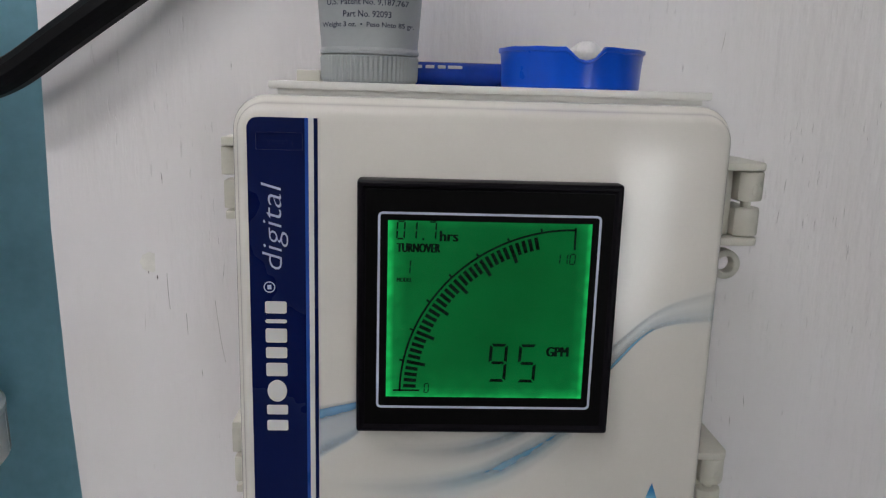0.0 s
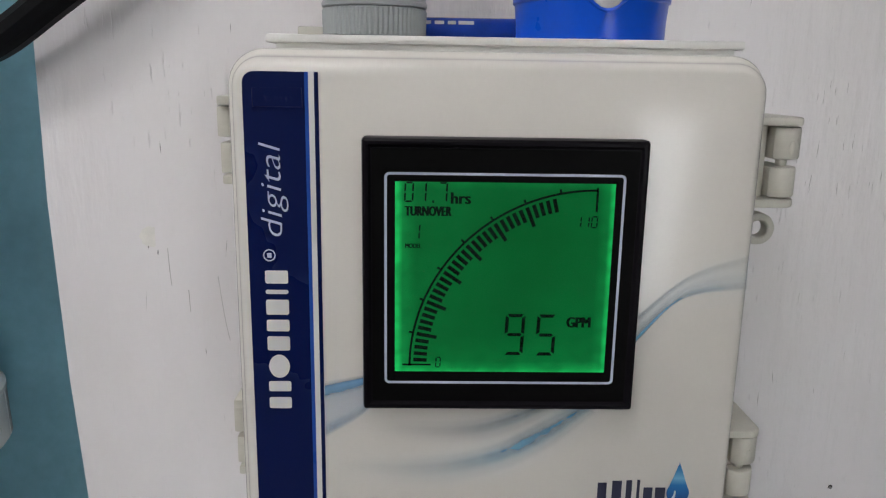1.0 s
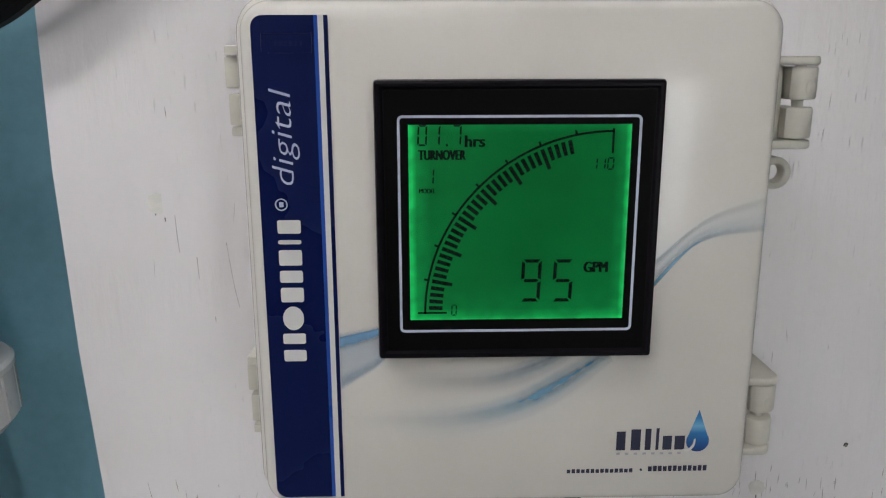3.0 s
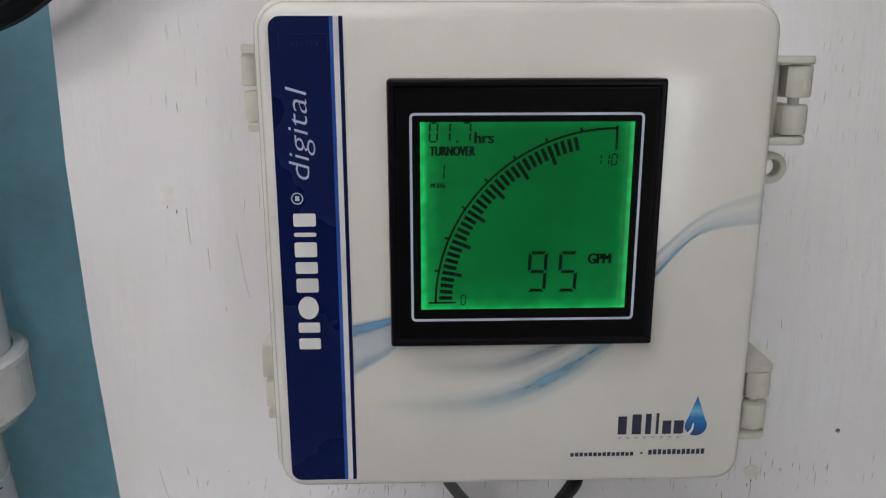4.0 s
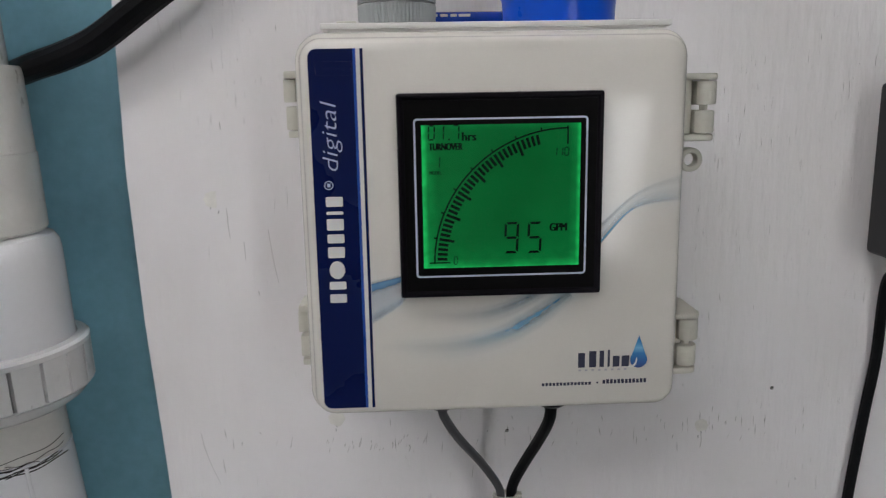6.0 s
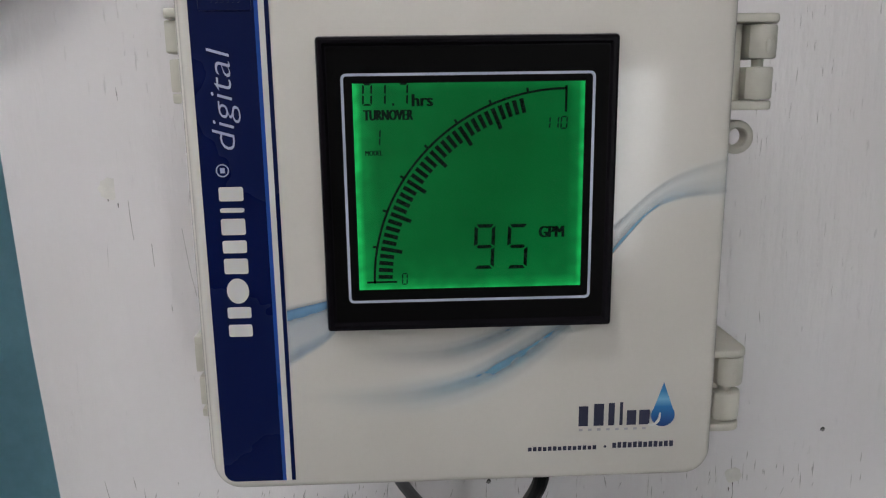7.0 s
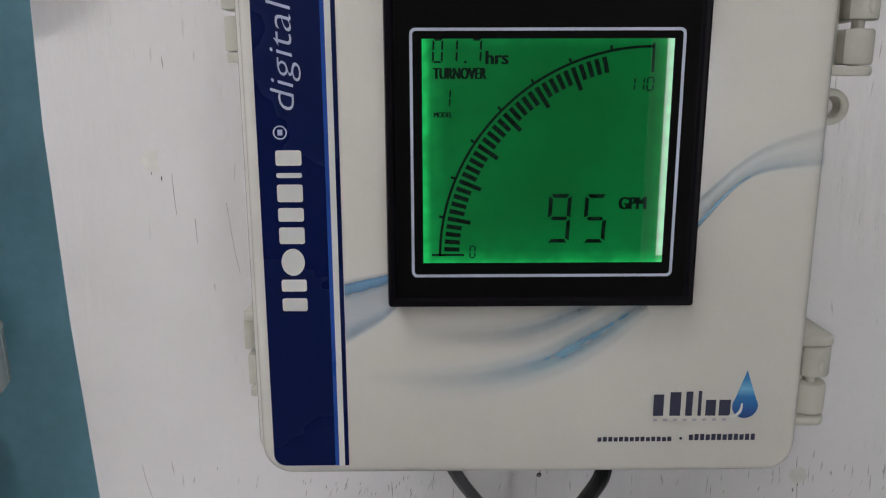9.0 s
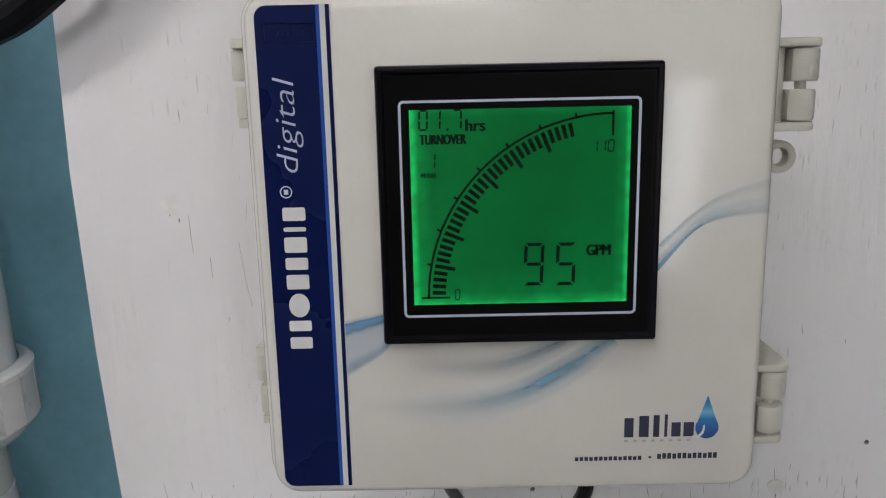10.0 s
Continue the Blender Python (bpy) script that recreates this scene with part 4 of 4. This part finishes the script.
# ---- pipes ----
def pipework(at, group):
    x, y, dz = at
    c = (x, y)
    Z = lambda z: z + dz
    p = root("pvc_pipe", (x, y, 0), "white plastic pipe with union ball valve and blue handle", "pipe", group)
    part("upper_pipe", lathe([(0.0385, Z(1.40)), (0.0385, TOP - 0.002)], c), PVC, p)
    prof = [(0.0385, Z(1.3622)), (0.0444, Z(1.3622)), (0.0457, Z(1.3640)), (0.0463, Z(1.4112)), (0.0456, Z(1.4120)), (0.0456, Z(1.4625)), (0.0446, Z(1.4645)), (0.0386, Z(1.4648))]
    cp = part("coupling", lathe(prof, c, 64), PVC_OLD, p, "plain off-white coupling")
    bm = block(-0.0038, 0.0036, -0.0465, -0.042, Z(1.4105), Z(1.4470), 0.0008)
    bm2 = bmesh.new()
    bmesh.ops.create_uvsphere(bm2, u_segments=20, v_segments=10, radius=1, matrix=Matrix.LocRotScale((-0.001, -0.0462, Z(1.434)), None, (0.0022, 0.0013, 0.0078)))
    merge(bm, bm2)
    bmesh.ops.transform(bm, matrix=Matrix.Translation((x, y, 0)) @ Matrix.Rotation(radians(15), 4, "Z"), verts=bm.verts)
    part("mould_tab", bm, PVC_OLD, cp)
    body = [(0.040, Z(1.3640)), (0.0430, Z(1.3618)), (0.0478, Z(1.3592)), (0.0505, Z(1.3550)), (0.0514, Z(1.3490)), (0.0514, Z(1.330)), (0.0512, Z(1.294)), (0.0512, Z(1.284)), (0.044, Z(1.284))]
    part("valve_body", lathe(body, c, 72), PVC_BRIGHT, p, "glossy rounded valve body")
    def pads(a, r, z):
        if Z(1.2599) < z < Z(1.28590):
            return 0.0 if (a / (2 * math.pi) * 20) % 1 < 0.06 else 0.0064
        return 0.0
    nut = [(0.0515, Z(1.2885)), (0.0521, Z(1.2915)), (0.0576, Z(1.2910)), (0.0594, Z(1.2892)), (0.0594, Z(1.2862)), (0.0592, Z(1.2860)), (0.0527, Z(1.2858)), (0.0524, Z(1.2600)), (0.0564, Z(1.2597)), (0.0566, Z(1.2588)), (0.0575, Z(1.2584)), (0.0546, Z(1.2555)), (0.0510, Z(1.2515)), (0.0450, Z(1.2480)), (0.0400, Z(1.2462)), (0.036, Z(1.2462))]
    part("union_nut", lathe(nut, c, 320, pads), PVC, p, "broad union nut with raised grips")
    def askew(bm):
        """The run below the union is drawn a little out of line by its joint."""
        for v in bm.verts:
            v.co.x += 0.045 * max(0.0, Z(1.249) - max(v.co.z, 1.0))
        return bm

    tail = [(0.0370, Z(1.2478)), (0.0366, Z(1.2190)), (0.0360, Z(1.2178))]
    part("tail_piece", askew(lathe(tail, c)), PVC_OLD, p)
    fit = [(0.0356, Z(1.2178)), (0.0369, Z(1.2168)), (0.0373, Z(1.170)), (0.0373, Z(1.160))]
    sock = part("socket", askew(lathe(fit, c)), PVC_BRIGHT, p)
    bm = block(0.0360, 0.0386, -0.0012, 0.0012, Z(1.146), Z(1.216), 0.0005)
    bmesh.ops.transform(bm, matrix=Matrix.Translation((x, y, 0)) @ Matrix.Rotation(radians(-52), 4, "Z"), verts=bm.verts)
    part("seam", askew(bm), PVC_BRIGHT, sock)
    def octo(a, r, z):
        k = (a + math.pi / 12) % (math.pi / 6) - math.pi / 12
        return r * (math.cos(math.pi / 12) / math.cos(k) - 1) if Z(1.140) < z < Z(1.1675) else 0.0
    part("collar", askew(lathe([(0.0370, Z(1.1690)), (0.0390, Z(1.1672)), (0.0394, Z(1.1465)), (0.0387, Z(1.1435)), (0.0376, Z(1.1385)), (0.036, Z(1.1375))], c, 144, octo)), PVC_BRIGHT, p, "faceted collar")
    def hexa(a, r, z):
        k = (a + math.pi / 8) % (math.pi / 4) - math.pi / 8
        return r * (math.cos(math.pi / 8) / math.cos(k) - 1) if Z(1.1240) < z < Z(1.1385) else 0.0
    part("lower_nut", askew(lathe([(0.0370, Z(1.1400)), (0.0415, Z(1.1380)), (0.0421, Z(1.1360)), (0.0421, Z(1.1262)), (0.0407, Z(1.1238)), (0.0370, Z(1.1225))], c, 144, hexa)), PVC_AMBER, p, "yellowed faceted nut")
    lower = part("lower_pipe", askew(lathe([(0.0378, Z(1.1235)), (0.0374, Z(1.060)), (0.0370, Z(1.058)), (0.0360, Z(1.057)), (0.0360, 1.0), (0.0360, 0.0)], c)), PVC_AMBER, p)
    rm = random.Random(12)
    for k in range(16):
        a, z = radians(-58 + 9 * (k % 4)), Z(1.112 - 0.009 * (k // 4))
        bit = block(0.0370, 0.0384, -0.0018 * rm.uniform(0.5, 1), 0.0016, z, z + rm.uniform(0.0012, 0.0055), 0.0004)
        bmesh.ops.transform(bit, matrix=Matrix.Translation((x, y, 0)) @ Matrix.Rotation(a, 4, "Z"), verts=bit.verts)
        part("raised_mark", askew(bit), PVC_AMBER, lower)
    # handle
    H = lambda z: z + dz + 0.003
    hx, front, back = x - 0.0125, y - 0.122, y - 0.090
    side = [(0.0512, 1.2968), (0.0532, 1.3000), (0.0540, 1.3040), (0.0540, 1.3205), (0.0530, 1.3240), (0.0505, 1.3268), (0.046, 1.3290), (0.022, 1.3340), (0.012, 1.3350)]
    low = [(0.012, 1.2915), (0.030, 1.2920), (0.046, 1.2955)]
    pts = [(hx + a, H(b)) for a, b in low + side] + [(hx - a, H(b)) for a, b in reversed(low + side)]
    bm = bmesh.new()
    cxm, czm = hx, H(1.3105)
    sc = lambda k, yy: [(cxm + (a - cxm) * k, yy, czm + (b - czm) * (k - (1 - k) * 0.8)) for a, b in pts]
    rows = bridge(bm, [sc(0.93, back + 0.002), sc(0.975, back), sc(1.0, back - 0.005), sc(1.0, front + 0.009), sc(0.994, front + 0.005), sc(0.978, front + 0.0022), sc(0.955, front + 0.0006), sc(0.93, front)])
    bm.faces.new(rows[0])
    bm.faces.new(rows[-1])
    h = part("handle", bm, HANDLE, p, "blue moulded tee handle")
    bm = bmesh.new()
    n = 40
    ring = lambda r, yy: [(hx + r * math.cos(2 * math.pi * i / n), yy, H(1.3105) + r * math.sin(2 * math.pi * i / n)) for i in range(n)]
    bridge(bm, [ring(0.0150, front - 0.0001), ring(0.0146, front - 0.0006), ring(0.0138, front - 0.0006), ring(0.0134, front - 0.0001)])
    part("hub_ring", bm, HANDLE, h)
    line = spline2([(hx - 0.050, H(1.3098)), (hx - 0.02, H(1.3106)), (hx + 0.002, H(1.3106)), (hx + 0.0185, H(1.3090))], 8)
    # shade under the raised yellow paint, drawn as a dark strip
    part("mark_shade", flat([(a, b - 0.0010) for a, b in line] + [(a, b - 0.0026) for a, b in reversed(line)], front - 0.0004, 0.0004), DIRT_AND_SHADE, h, "dark strip drawn as shade under the yellow paint")
    part("yellow_mark", flat([(a, b + 0.0017 + 0.0003 * math.sin(a * 900)) for a, b in line] + [(a, b - 0.0015) for a, b in reversed(line)], front - 0.0014, 0.0014), YELLOW, h, "yellow paint line")
    for x0, x1, z0, z1 in ((0.026, 0.0275, 1.309, 1.321), (0.0275, 0.0315, 1.316, 1.3172), (0.033, 0.0345, 1.309, 1.321), (0.0295, 0.033, 1.310, 1.3112)):
        part("raised_mark", bars([(hx + x0, hx + x1, H(z0), H(z1))], front - 0.0016, 0.0018), HANDLE, h)
    bm = bmesh.new()
    ring2 = lambda r, yy: [(hx + 0.012 + r * math.cos(2 * math.pi * i / n), yy, H(1.3220) + r * math.sin(2 * math.pi * i / n)) for i in range(n)]
    rows = bridge(bm, [ring2(0.0165, back + 0.044), ring2(0.0168, back + 0.020), ring2(0.0176, back + 0.006), ring2(0.0190, back - 0.006), ring2(0.0165, back - 0.014)])
    bm.faces.new(rows[0])
    bm.faces.new(rows[-1])
    part("hub", bm, HANDLE, h)
    bm = bmesh.new()
    ring3 = lambda r, yy: [(x + r * math.cos(2 * math.pi * i / n), yy, H(1.3200) + r * math.sin(2 * math.pi * i / n)) for i in range(n)]
    rows = bridge(bm, [ring3(0.0205, y - 0.030), ring3(0.0203, y - 0.0500), ring3(0.0197, y - 0.0520), ring3(0.0130, y - 0.0525), ring3(0.0120, back + 0.005)])
    bm.faces.new(rows[0])
    bm.faces.new(rows[-1])
    part("stem", bm, PVC_BRIGHT, p)
    # grime and marks round the joint below the union
    rr = random.Random(3)
    bm = bmesh.new()
    for k in range(11):
        a0, span, z0 = rr.uniform(-140, -60), rr.uniform(25, 85), 1.2178 + rr.gauss(-0.0015, 0.0028)
        slope = rr.uniform(-0.003, 0.008)
        pts = []
        for i in range(9):
            a = radians(a0 + span * i / 8)
            pts.append((x + 0.03702 * math.cos(a), y + 0.03702 * math.sin(a), Z(z0 + slope * i / 8 + 0.0006 * math.sin(i * 1.3 + k))))
        merge(bm, sweep(pts, rr.uniform(0.00018, 0.00042), 5, 2))
    part("grime", askew(bm), DIRT_AND_SHADE, p, "dark scribbled grime round the joint")
    return p


LEAN = 2.8
first = pipework((-0.313, 0.135, 0.0), "valved pipes")
foot = -0.3180 + 1.30 * math.tan(radians(LEAN))
first.matrix_basis = pose(foot, 0.135, 0.004, 0, -LEAN, 0)
copy_thing(first, pose(foot - 0.163, 0.135, -0.014, 0, -LEAN, 0))["label"] = "white plastic pipe with union valve beside the other pipe"

tagged(part("pipe_dot", flat(disc(-0.3035, 1.4130, 0.0008, 0.0008, 12), 0.0908, 0.003), DIRT_AND_SHADE), "small black dot on the pipe coupling", "dot")
bm = bmesh.new()
rr = random.Random(8)
for k in range(9):
    a = Vector((-0.2600 + rr.uniform(-0.003, 0.003), 0.1105, 1.138 + rr.uniform(-0.003, 0.004)))
    b = a + Vector((rr.uniform(0.004, 0.015), rr.uniform(-0.008, 0.002), rr.uniform(-0.006, 0.008)))
    merge(bm, sweep([a, (a + b) / 2 + Vector((0, -0.002, rr.uniform(-0.004, 0.004))), b], 0.00022, 5, 4))
tagged(part("tape_strands", bm, TAPE), "frayed white tape strands at the pipe joint", "tape strands")
bm = lathe([(0.0372, 1.204), (0.0390, 1.2045), (0.0390, 1.2115), (0.0372, 1.212)], (-0.467, 0.135), 48)
block(-0.445, -0.433, 0.098, 0.116, 1.203, 1.213, 0.001, bm=bm)
tagged(part("pipe_clamp", bm, RUBBER), "black clamp band round the pipe", "clamp")
